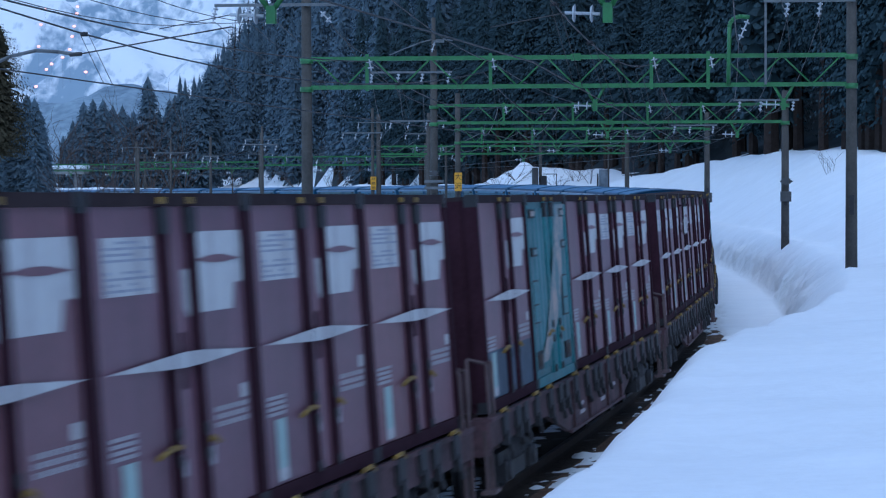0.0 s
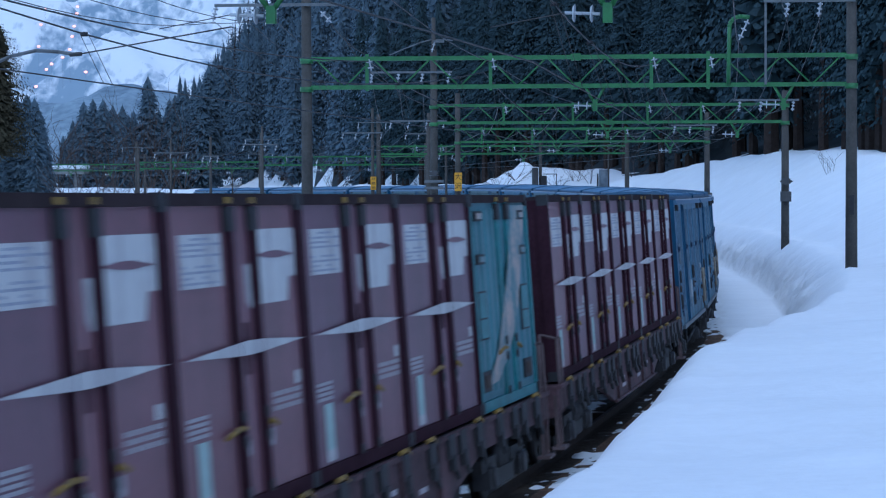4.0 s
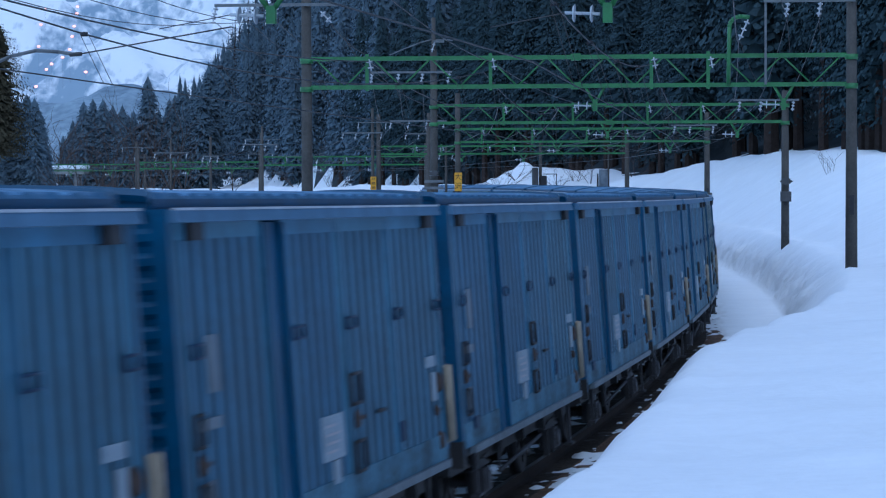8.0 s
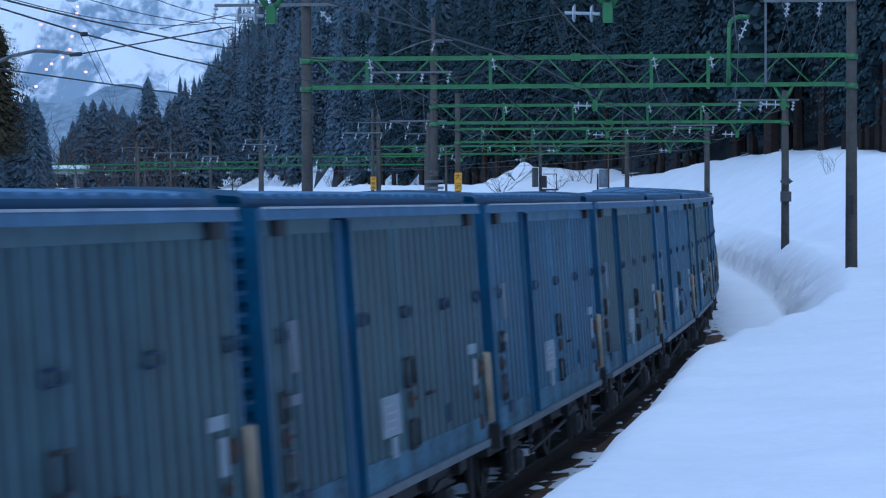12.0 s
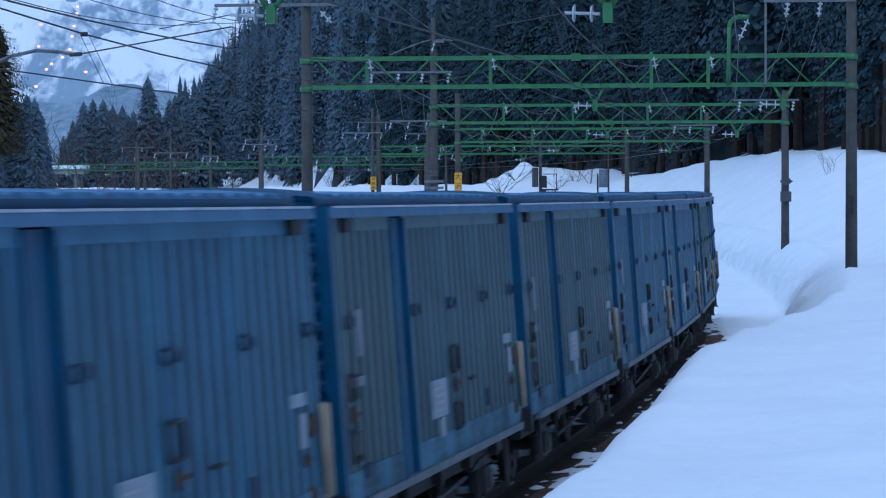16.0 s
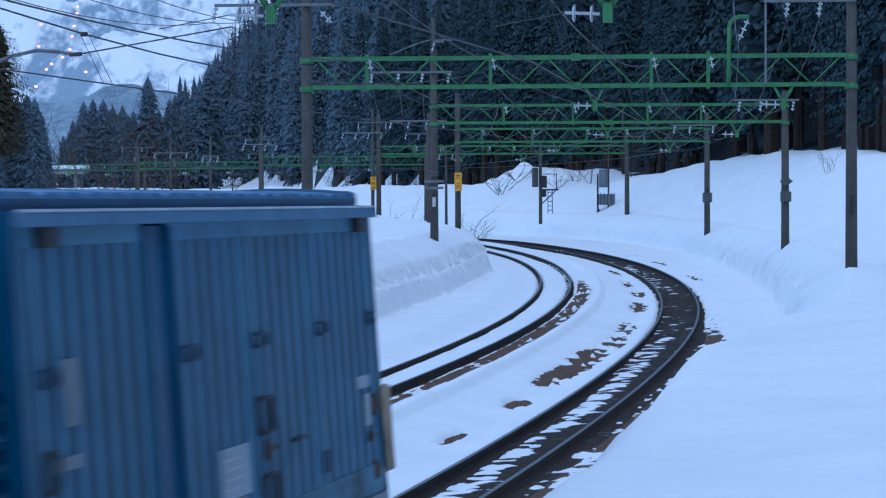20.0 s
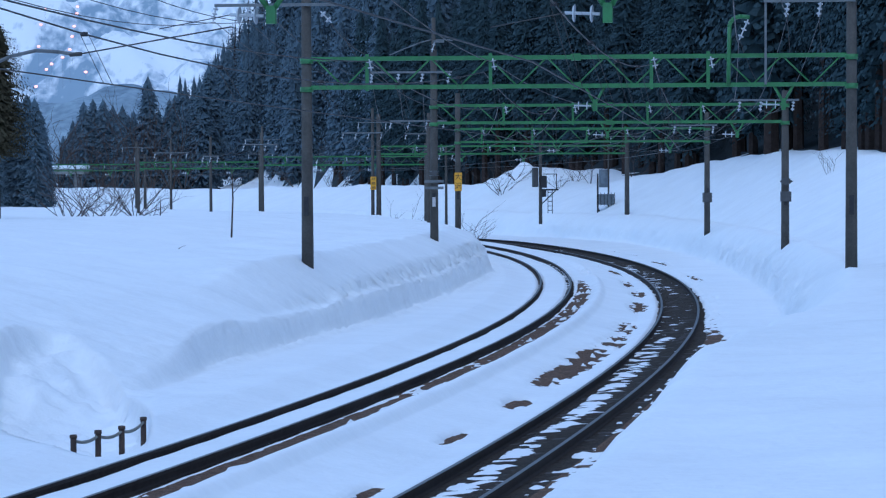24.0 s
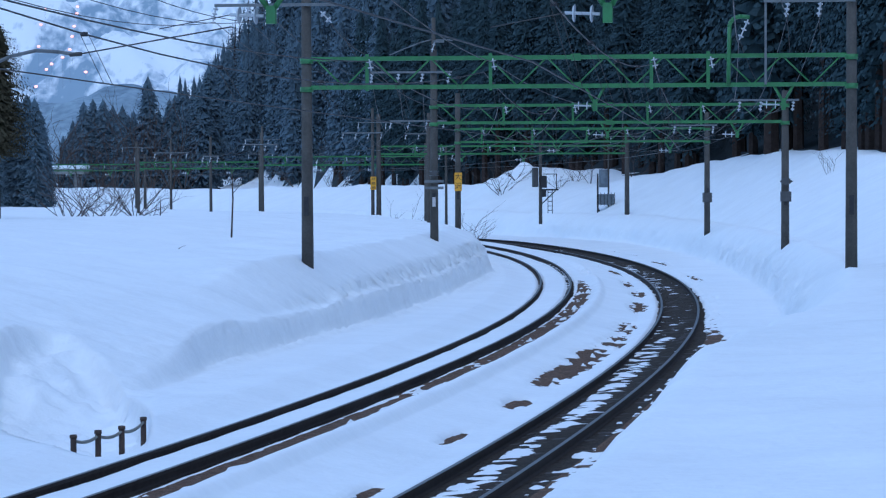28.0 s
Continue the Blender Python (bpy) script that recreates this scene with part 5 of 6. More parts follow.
for i in range(5):
    r = flat if i == 0 else copy_thing(flat, Matrix())
    s8 = -43.4 + 20.4 * (i - 4)
    add_vehicle(r, s8, 7.1)
    for c in range(5):
        k = ODD.get((i, c), "purple")
        b = copy_thing(boxes[k], Matrix()) if k in used else boxes[k]
        used.add(k)
        MOVERS.append((b, s8, 7.1, Matrix.Translation(((c - 2) * 3.73, 0, 1.13))))

# ---------- woods ----------
def conifer_data(seed, h, tiers=15, boughs=8, crown0=0.2, spread=0.15, clumps=3, core=0.0, shape=0.8, size=1.0):
    """points and faces of a cedar: tapered trunk, drooping ragged boughs"""
    rnd = random.Random(seed)
    V, F, M = [], [], []

    def cone(z0, z1, r0, r1, n=6):
        o = len(V)
        for z, r in ((z0, r0), (z1, r1)):
            for i in range(n):
                a = 2 * math.pi * i / n
                V.append((r * math.cos(a), r * math.sin(a), z))
        for i in range(n):
            F.append((o + i, o + (i + 1) % n, o + n + (i + 1) % n, o + n + i))
            M.append(0)
    cone(-1.0, h * 0.5, 0.014 * h + 0.08, 0.009 * h)
    cone(h * 0.5, h * 0.98, 0.009 * h, 0.02)
    for t in range(tiers):
        q = t / (tiers - 1)
        z = h * (crown0 + (0.985 - crown0) * q)
        r = h * spread * (1 - q) ** shape * (0.55 + 0.45 * min(1, q * 5)) + 0.10
        if core:
            # dense inner foliage: a ragged drooping skirt
            n, o = 17, len(V)
            dz = h / tiers
            for rr, zz in ((0.12, z + 1.3 * dz), (core, z - 0.5 * dz)):
                for i in range(n):
                    a = 2 * math.pi * (i + 0.5 * rnd.random()) / n
                    q2 = r * rr * rnd.uniform(0.45, 1.25)
                    V.append((q2 * math.cos(a), q2 * math.sin(a), zz + rnd.uniform(-0.5, 0.5) * dz))
            for i in range(n):
                F.append((o + i, o + (i + 1) % n, o + n + (i + 1) % n, o + n + i))
                M.append(1)
        wide = 1.35 if clumps > 4 else 1.0
        for b in range(boughs):
            a = 2 * math.pi * (b + rnd.random() * 0.9) / boughs + t * 0.7
            l = r * rnd.uniform(0.6, 1.25)
            zz = z + rnd.uniform(-0.6, 0.6) * h / tiers
            droop = rnd.uniform(0.1, 0.55)
            c, s_ = math.cos(a), math.sin(a)
            for k in range(clumps):
                # a small sagging spray of needles along the bough
                e = l * (k + rnd.uniform(0.4, 1.0)) / clumps
                w = size * (wide * (l / clumps) * rnd.uniform(0.16, 0.34) + 0.03)
                o = len(V)
                sx, sz = rnd.uniform(-0.6, 0.6) * w, rnd.uniform(-0.9, 0.9) * w
                x0, y0, z0 = e * c - sx * s_, e * s_ + sx * c, zz - droop * e + sz
                ln = w * rnd.uniform(0.8, 1.5)
                V.append((x0 - 0.4 * ln * c, y0 - 0.4 * ln * s_, z0 + 0.8 * ln))
                V.append((x0 - w * s_, y0 + w * c, z0 + rnd.uniform(-0.5, 0.3) * w))
                V.append((x0 + 0.4 * ln * c, y0 + 0.4 * ln * s_, z0 - 1.0 * ln))
                V.append((x0 + w * s_, y0 - w * c, z0 + rnd.uniform(-0.5, 0.3) * w))
                F.append((o, o + 1, o + 2)), F.append((o, o + 2, o + 3))
                M += [1, 1]
    return np.array(V), F, M


def tree_object(name, data, at, k, turn, needles=None):
    v, f, mi = data
    root = new(name)
    root.matrix_world = Matrix.Translation(at) @ Matrix.Rotation(turn, 4, "Z")
    for nm, want, m in (("trunk", 0, M_BARK), ("crown", 1, needles or M_NEEDLE)):
        fs = [p for p, q in zip(f, mi) if q == want]
        me = bpy.data.meshes.new(nm)
        used = sorted({i for p in fs for i in p})
        ix = {i: n for n, i in enumerate(used)}
        me.from_pydata((v[used] * k).tolist(), [], [tuple(ix[i] for i in p) for p in fs])
        me.materials.append(m)
        o = new(nm, me)
        o.parent = root
    return root


def woods(name, spots, kinds, seed, needles=None):
    rnd = random.Random(seed)
    V, F, MI, o = [], [], [], 0
    for x, y, z, k in spots:
        v, f, mi = kinds[rnd.randrange(len(kinds))]
        a = rnd.random() * 6.28
        c, s_ = math.cos(a), math.sin(a)
        wd = rnd.uniform(0.85, 1.2)
        V.append(np.stack([(v[:, 0] * c - v[:, 1] * s_) * k * wd + x, (v[:, 0] * s_ + v[:, 1] * c) * k * wd + y, v[:, 2] * k + z], -1))
        F.extend([tuple(i + o for i in p) for p in f])
        MI.extend(mi)
        o += len(v)
    me = bpy.data.meshes.new(name)
    me.from_pydata(np.concatenate(V).tolist(), [], F)
    me.materials.append(M_BARK), me.materials.append(needles or M_NEEDLE)
    me.polygons.foreach_set("material_index", MI)
    return new(name, me)


def edge_of_woods(u):
    return float(np.interp(u, EDGE_U, EDGE_Y))


KINDS = [conifer_data(i, 20, 18, 7, 0.16 + 0.04 * (i % 3), 0.16, 2) for i in range(5)]
FINE = [conifer_data(40 + i, 20, 34, 11, 0.06 + 0.05 * (i % 4), 0.155, 5, 0.55, 0.6, 0.8) for i in range(5)]
TALL = [conifer_data(20 + i, 20, 54, 16, (0.34, 0.10, 0.24)[i], 0.15, 9, 0.5, 0.6, 0.72) for i in range(3)]
rnd = random.Random(5)
spots, front = [], []
while len(spots) < 1500:
    y = rnd.uniform(130, 800)
    u = rnd.uniform(-0.095, 0.19)
    b = edge_of_woods(u)
    if b + 14 < y < b + 330:
        x = u * y
        at = (x, y, float(far_height(x, y)) - 0.5, rnd.uniform(0.75, 1.25))
        if y < b + 110:
            front.append(at)
        spots.append(at)
spots = [q for q in spots if q not in front]
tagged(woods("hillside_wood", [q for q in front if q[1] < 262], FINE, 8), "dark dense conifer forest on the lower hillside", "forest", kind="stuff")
# from 262 m on the needle colour carries painted haze
tagged(woods("frosted_wood", [q for q in front if q[1] >= 262], FINE, 9, M_HAZED), "conifer forest up the valley, grey-blue haze put into its colour", "forest", kind="stuff")
tagged(woods("conifer_wood", [q for q in spots if q[1] < 400], KINDS, 3), "dark dense conifer forest on the hillside", "forest", kind="stuff")
tagged(woods("high_wood", [q for q in spots if q[1] >= 400], KINDS, 6, M_HAZED), "conifers high on the hillside, grey-blue haze put into their colour", "forest", kind="stuff")
# wood out of view, added to keep low sky light off the train side
spots = []
while len(spots) < 500:
    x, y = rnd.uniform(34, 170), rnd.uniform(-160, 110)
    if y < 60 + (x - 34) * 1.2 and x > 0.2 * y + 12:
        spots.append((x, y, float(far_height(x, y)) - 0.5, rnd.uniform(0.9, 1.4)))
tagged(woods("roadside_wood", spots, KINDS, 4), "unseen dark conifer wood added to block low sky light", "forest", kind="stuff")
# edge of the forest: single trees with tall bare trunks
for i in range(46):
    u = -0.03 + 0.19 * (i + rnd.uniform(-0.35, 0.35)) / 45
    y = edge_of_woods(u) + rnd.uniform(0, 14)
    x = u * y
    ts, tl = (float(q[0]) for q in to_line(x, y))
    while tl < float(line_right(ts)) + 10.5:
        x, y = x + 0.6, y + 0.8
        ts, tl = (float(q[0]) for q in to_line(x, y))
    t = tree_object("cedar_tree", TALL[i % 3], (x, y, land_z(x, y) - 0.3), rnd.uniform(0.8, 1.15), rnd.random() * 6)
    tagged(t, "tall dark cedar with a bare lower trunk at the forest edge", "tree", "cedars at the forest edge")
# clump across the valley floor
for i, (u, y, h) in enumerate(((-0.137, 430, 8), (-0.1335, 440, 10.5), (-0.1295, 430, 13.2), (-0.1262, 445, 14), (-0.1225, 430, 13.6), (-0.119, 440, 12.8), (-0.1155, 425, 12.4), (-0.1115, 440, 11.8), (-0.1062, 430, 17.0),
                              (-0.1025, 440, 12.0), (-0.0985, 430, 13.5), (-0.0965, 440, 14.4), (-0.0935, 430, 12.5), (-0.0905, 440, 14.5), (-0.0875, 430, 16.5), (-0.0842, 440, 19.0), (-0.124, 460, 12), (-0.1165, 465, 12), (-0.1085, 470, 11), (-0.131, 470, 11), (-0.128, 480, 11.5), (-0.1215, 478, 12.5), (-0.1135, 476, 12), (-0.104, 480, 12.5), (-0.1, 470, 12.5), (-0.095, 478, 13), (-0.0895, 474, 13.5), (-0.1345, 476, 9))):
    x = u * y
    t = tree_object("cedar_tree", conifer_data(60 + i, 20, 32, 18, 0.03, 0.25, 8, 0.66, 0.5), (x, y, float(far_height(x, y)) - 0.5), (h + 1.0) / 20, i, M_HAZED)
    tagged(t, "dark conifer standing in a clump on the valley floor", "tree", "conifers across the valley")
for i, (u, y, h) in enumerate(((-0.170, 236, 12.0), (-0.163, 230, 9.6), (-0.158, 240, 10.6), (-0.1535, 232, 9.4), (-0.1500, 238, 9.8), (-0.1472, 231, 9.3), (-0.1448, 236, 8.0), (-0.1430, 240, 5.6))):
    x = u * y
    t = tree_object("cedar_tree", conifer_data(90 + i, 20, 44, 24, 0.0, 0.17, 9, 0.66, 0.4, 0.8), (x, y, float(far_height(x, y)) - 2.2), (h + 2.2) / 20, i, M_HAZED)
    tagged(t, "dense dark conifer beyond the snow field", "tree", "conifers beside the field")
for i, (x, y, h) in enumerate(((-16.1, 100, 7.4), (-18.6, 109, 8.2))):
    t = tree_object("cedar_tree", conifer_data(120 + i, 20, 46, 28, 0.36, 0.21, 12, 0.5, 0.4, 0.8), (x, y, land_z(x, y) - 0.2), h / 20, i, M_CEDAR)
    tagged(t, "brownish winter cedar with drooping boughs on the snow bank", "tree", "cedars on the bank")


def bare_shrub(seed, h, stems, spread):
    """leafless shrub of forking twigs"""
    rnd = random.Random(seed)
    root = new("bare_shrub")
    for k in range(stems):
        bm = bmesh.new()

        def grow(p, d, length, r, depth):
            n = 3
            for i in range(n):
                d2 = (d + Vector((rnd.uniform(-0.25, 0.25), rnd.uniform(-0.25, 0.25), rnd.uniform(-0.1, 0.15)))).normalized()
                q = p + d2 * length / n
                tube(bm, p, q, r * (1 - 0.2 * i), 4, r * (1 - 0.2 * (i + 1)), cap=False)
                p, d = q, d2
                if depth > 0:
                    e = (d + Vector((rnd.uniform(-0.9, 0.9), rnd.uniform(-0.9, 0.9), rnd.uniform(-0.5, 0.5)))).normalized()
                    grow(p, e, length * rnd.uniform(0.45, 0.75), r * 0.55, depth - 1)
        a = 2 * math.pi * (k + rnd.random()) / stems
        grow(Vector((0.1 * math.cos(a), 0.1 * math.sin(a), -0.2)), Vector((math.cos(a) * spread, math.sin(a) * spread, 1)).normalized(), h * rnd.uniform(0.7, 1.1), 0.012 * h + 0.004, 2)
        part("stem", bm, M_TWIG, root)
    return root


for i, (x, y, h, n, sp) in enumerate(((-18.2, 150, 2.5, 6, 1.3), (-16.9, 152, 2.3, 6, 1.6), (-19.6, 155, 2.6, 6, 1.1), (-21.0, 158, 2.8, 6, 0.9), (-15.6, 148, 1.6, 5, 1.6), (-20.4, 150, 2.5, 5, 1.2), (-17.6, 158, 3.0, 5, 0.8), (-55.5, 400, 9, 5, 0.4), (-58.0, 405, 8, 5, 0.4), (-50.5, 408, 8, 6, 0.5), (-47.5, 402, 9, 6, 0.5), (-45.0, 410, 8, 6, 0.5), (-42.5, 404, 9, 6, 0.5), (-40.0, 408, 8.5, 6, 0.5), (-37.5, 402, 7, 6, 0.6), (-52.5, 400, 7, 6, 0.6),
                                    (1.75, 170, 1.7, 4, 0.5), (2.3, 172, 1.3, 4, 0.5), (8.6, 205, 1.5, 6, 1.1), (9.9, 206, 1.5, 6, 1.1), (13.6, 196, 2.4, 5, 0.8), (4.4, 208, 2.6, 6, 1.3), (5.6, 210, 2.2, 5, 1.2), (10.9, 204, 2.2, 3, 0.8), (19.6, 140, 1.1, 4, 0.4),
                                    (-3.2, 205, 2.0, 6, 1.2), (-10.5, 275, 3.0, 6, 1.2), (-14.5, 280, 3.0, 5, 1.1))):
    r = bare_shrub(30 + i, h, n, sp)
    r.matrix_world = Matrix.Translation((x, y, land_z(x, y)))
    tagged(r, "leafless brown shrub standing in the snow", "shrub", "bare shrubs in the snow")


# ---------- far mountain ----------
def mount_z(x, y):
    return 0.34 * (y - 2200) + 60 * np.sin(x / 170.0 + 1.0) + 30 * np.sin(x / 71.0 + y / 140.0) + 14 * np.sin(x / 27.0 - y / 60.0 + 2) + 6 * np.sin(x / 11.0 + y / 23.0) - 40


mx, my = np.linspace(-1700, 1400, 260), np.linspace(2100, 4500, 160)
MX, MY = np.meshgrid(mx, my, indexing="ij")
MZ = mount_z(MX, MY) + 10 * wob(MX, MY, 60, 2.0) + 5 * wob(MX, MY, 22, 5.0)
tagged(grid_object("mountain", np.stack([MX, MY, MZ], -1), M_MOUNTAIN), "snowy mountainside at dusk, rock and scrub tinted with haze blue", "mountain", kind="structure")
hx, hy = np.linspace(-420, 60, 120), np.linspace(1450, 1900, 24)
HX, HY = np.meshgrid(hx, hy, indexing="ij")
HZ = np.interp(HX, [-420, -260, -215, -180, -150, -120, 60], [36, 34, 43, 50, 40, 34, 24]) * smooth(1440, 1620, HY) + 7 * wob(HX, HY, 30, 3.0) - 3
tagged(grid_object("foothill", np.stack([HX, HY, HZ], -1), M_FOOTHILL), "low wooded foothill, blue haze put into its colour", "hill", kind="structure")
# ---------- things beside the line ----------
def on_line(root, s, l, z=0.0):
    root.matrix_world = Matrix.Translation(spot(s, l, z)) @ Matrix.Rotation(heading(s) - math.pi / 2, 4, "Z")
    return root


def text_mesh(body, size, material, parent, name, at):
    """letters of the built-in font as a mesh, upright and facing back along the line"""
    cu = bpy.data.curves.new(name, "FONT")
    cu.body, cu.size, cu.extrude = body, size, 0.003
    cu.align_x, cu.align_y = "CENTER", "CENTER"
    tmp = bpy.data.objects.new(name, cu)
    scene.collection.objects.link(tmp)
    dg = bpy.context.evaluated_depsgraph_get()
    me = bpy.data.meshes.new_from_object(tmp.evaluated_get(dg))
    bpy.data.objects.remove(tmp)
    me.materials.clear()
    me.materials.append(material)
    o = new(name, me)
    o.parent = parent
    o.matrix_local = Matrix.Translation(at) @ Matrix.Rotation(math.pi / 2, 4, "X")
    return o


def station_sign(s, l, z0, z1, w, text, label):
    root = on_line(new("yellow_sign"), s, l)
    bm = bmesh.new()
    box(bm, -w / 2, w / 2, -0.215, -0.19, z0, z1)
    bmesh.ops.bevel(bm, geom=bm.edges[:], offset=0.006, segments=1, affect="EDGES")
    part("plate", bm, M_SIGNY, root, "yellow enamel plate")
    for z in (z0 + 0.1, z1 - 0.1):
        bm = bmesh.new()
        tube(bm, (0, 0, z - 0.025), (0, 0, z + 0.025), 0.175, 12)
        box(bm, -0.03, 0.03, -0.19, -0.15, z - 0.025, z + 0.025)
        part("clamp", bm, M_STEEL, root)
    n = len(text)
    for i, ch in enumerate(text):
        z = z1 - (z1 - z0) * (i + 0.5) / n
        if ch == "-":
            bm = bmesh.new()
            for q in range(3):
                box(bm, -w * 0.3, w * 0.3, -0.221, -0.216, z - 0.07 + q * 0.055, z - 0.045 + q * 0.055)
            part("character_bars", bm, M_INK, root)
        else:
            text_mesh(ch, w * 0.95, M_INK, root, "character", (0, -0.2155, z))
    return tagged(root, label, "sign", "yellow signs on the poles")


station_sign(110.0, -7.42, 3.42, 4.36, 0.38, "大沢", "yellow vertical sign with black characters on a pole")
station_sign(143.0, -8.30, 3.30, 4.12, 0.36, "---", "yellow vertical sign with three dark characters on a pole")


def single_pole(s, l, top, r=0.13, arms=(), label="weathered single pole with crossarms in the snow"):
    root = on_line(new("utility_pole"), s, l)
    p = root.matrix_world.translation
    foot = land_z(p.x, p.y) - p.z - 0.5
    bm = bmesh.new()
    tube(bm, (0, 0, foot), (0, 0, top), r, 10, r * 0.75)
    part("pole", bm, M_POLE, root)
    for z, a, b, k in arms:
        bm = bmesh.new()
        box(bm, a, b, -0.16, -0.10, z - 0.04, z + 0.04)
        arm = part("crossarm", bm, M_STEEL, root, "galvanised crossarm")
        for q in range(k):
            x = a + (b - a) * (q + 0.1) / max(k - 0.8, 1)
            bm = bmesh.new()
            disc_string(bm, (x, -0.13, z - 0.04), (x - 0.1, -0.16, z - 0.4), 2, 0.08)
            part("insulator", bm, M_PORCELAIN, arm, "white porcelain insulator")
    return tagged(root, label, "utility pole", "poles along the line")


single_pole(143.0, -8.30, 8.4, 0.12, ((6.85, -1.95, 0.65, 4),))
single_pole(72.0, -8.83, 10.1, 0.10, ((9.2, 0.0, 0.4, 1),), "slim extension pole on a portal pole")
single_pole(110.0, -8.9, 7.4, 0.13, ((7.0, -2.0, 0.9, 4),))
for x, y, top, arms in ((-14.25, 170, 5.4, ((4.2, -0.5, 0.5, 3),)), (-19.65, 200, 5.25, ((4.3, -1.3, 1.3, 3),)), (-18.7, 170, 4.75, ()), (-11.7, 180, 6.1, ((4.9, -1.3, 1.0, 4),)), (0.23, 175, 4.7, ((4.3, -0.5, 0.5, 2),)), (-1.07, 190, 6.2, ((5.6, -1.6, 0.4, 3),))):
    s_, l_ = (float(a[0]) for a in to_line(x, y))
    z_ = float(rail_z(s_))
    single_pole(s_, l_, top - z_, 0.10, tuple((a[0] - z_, *a[1:]) for a in arms), "slender grey pole standing in the snow field")

# curved pull-off arms over the inner track and their rods
for k, (s, pts, rod) in enumerate(((3.0, [(-7.2, 5.0), (-6.7, 5.22), (-6.25, 5.40), (-5.9, 5.47), (-5.6, 5.45), (-5.36, 5.41)], ((-5.36, 5.41), (-3.25, 5.75))),
                                   (72.0, [(-10.5, 8.7), (-9.9, 8.95), (-9.3, 9.18), (-8.9, 9.27), (-8.5, 9.28), (-8.1, 9.24)], None))):
    root = on_line(new("steady_arm"), s, 0.0)
    bm = bmesh.new()
    for a, b in zip(pts, pts[1:]):
        tube(bm, (a[0], 0, a[1]), (b[0], 0, b[1]), 0.024, 8)
    part("pipe", bm, M_STEEL, root, "curved galvanised pipe")
    if rod:
        bm = bmesh.new()
        tube(bm, (rod[0][0], 0, rod[0][1]), (rod[1][0], 0, rod[1][1]), 0.010, 6)
        tube(bm, (rod[0][0] - 0.08, 0, rod[0][1]), (rod[0][0] + 0.08, 0, rod[0][1] + 0.01), 0.028, 6)
        part("pull_rod", bm, M_WIRE, root)
    tagged(root, "curved pipe steady arm holding the wire", "catenary arm", "steady arms of the overhead line")

# plates and boxes on the poles
def pole_box(s, l, z, w, h, shape, label):
    root = on_line(new("pole_plate"), s, l)
    bm = bmesh.new()
    if shape == "box":
        box(bm, -w / 2, w / 2, -0.30, 0.20, z - h / 2, z + h / 2)
        bmesh.ops.bevel(bm, geom=bm.edges[:], offset=0.015, segments=1, affect="EDGES")
    else:
        v = [bm.verts.new((x * w / 2, y, z + q * h / 2)) for y in (-0.24, -0.20) for x, q in ((-1, 0), (0, -1), (1, 0), (0, 1))]
        bm.faces.new(v[:4]), bm.faces.new(v[7:3:-1])
        for i in range(4):
            k = (i + 1) % 4
            bm.faces.new((v[k], v[i], v[i + 4], v[k + 4]))
    part("plate", bm, M_DARKGREY, root)
    for q in (-0.08, 0.08):
        bm = bmesh.new()
        tube(bm, (0, 0, z + q - 0.015), (0, 0, z + q + 0.015), 0.185, 12)
        part("strap", bm, M_STEEL, root)
    return tagged(root, label, "plate", "plates on the poles")


pole_box(72.0, 4.36, 3.90, 0.50, 0.34, "diamond", "dark diamond-shaped plate strapped to a pole")
pole_box(72.0, 4.36, 3.33, 0.38, 0.38, "box", "dark square box strapped to a pole")
pole_box(110.0, 5.42, 3.02, 0.42, 0.5, "box", "dark square box strapped to a pole")
pole_box(72.0, -8.83, 4.25, 0.40, 0.22, "diamond", "grey plate strapped to a pole")
for z in (3.95, 3.70):
    root = on_line(new("step_bolts"), 72.0, -8.83)
    bm = bmesh.new()
    box(bm, -0.36, 0.36, -0.20, -0.15, z - 0.05, z + 0.05)
    part("bar", bm, M_STEEL, root)
    tagged(root, "short steel bar across a pole", "pole bar", "bars on the poles")
root = on_line(new("marker_plate"), 72.0, -8.83)
bm = bmesh.new()
box(bm, -0.06, 0.06, -0.2, -0.17, 3.0, 3.35)
part("plate", bm, M_WHITEP, root)
tagged(root, "small white marker plate on a pole", "marker plate")


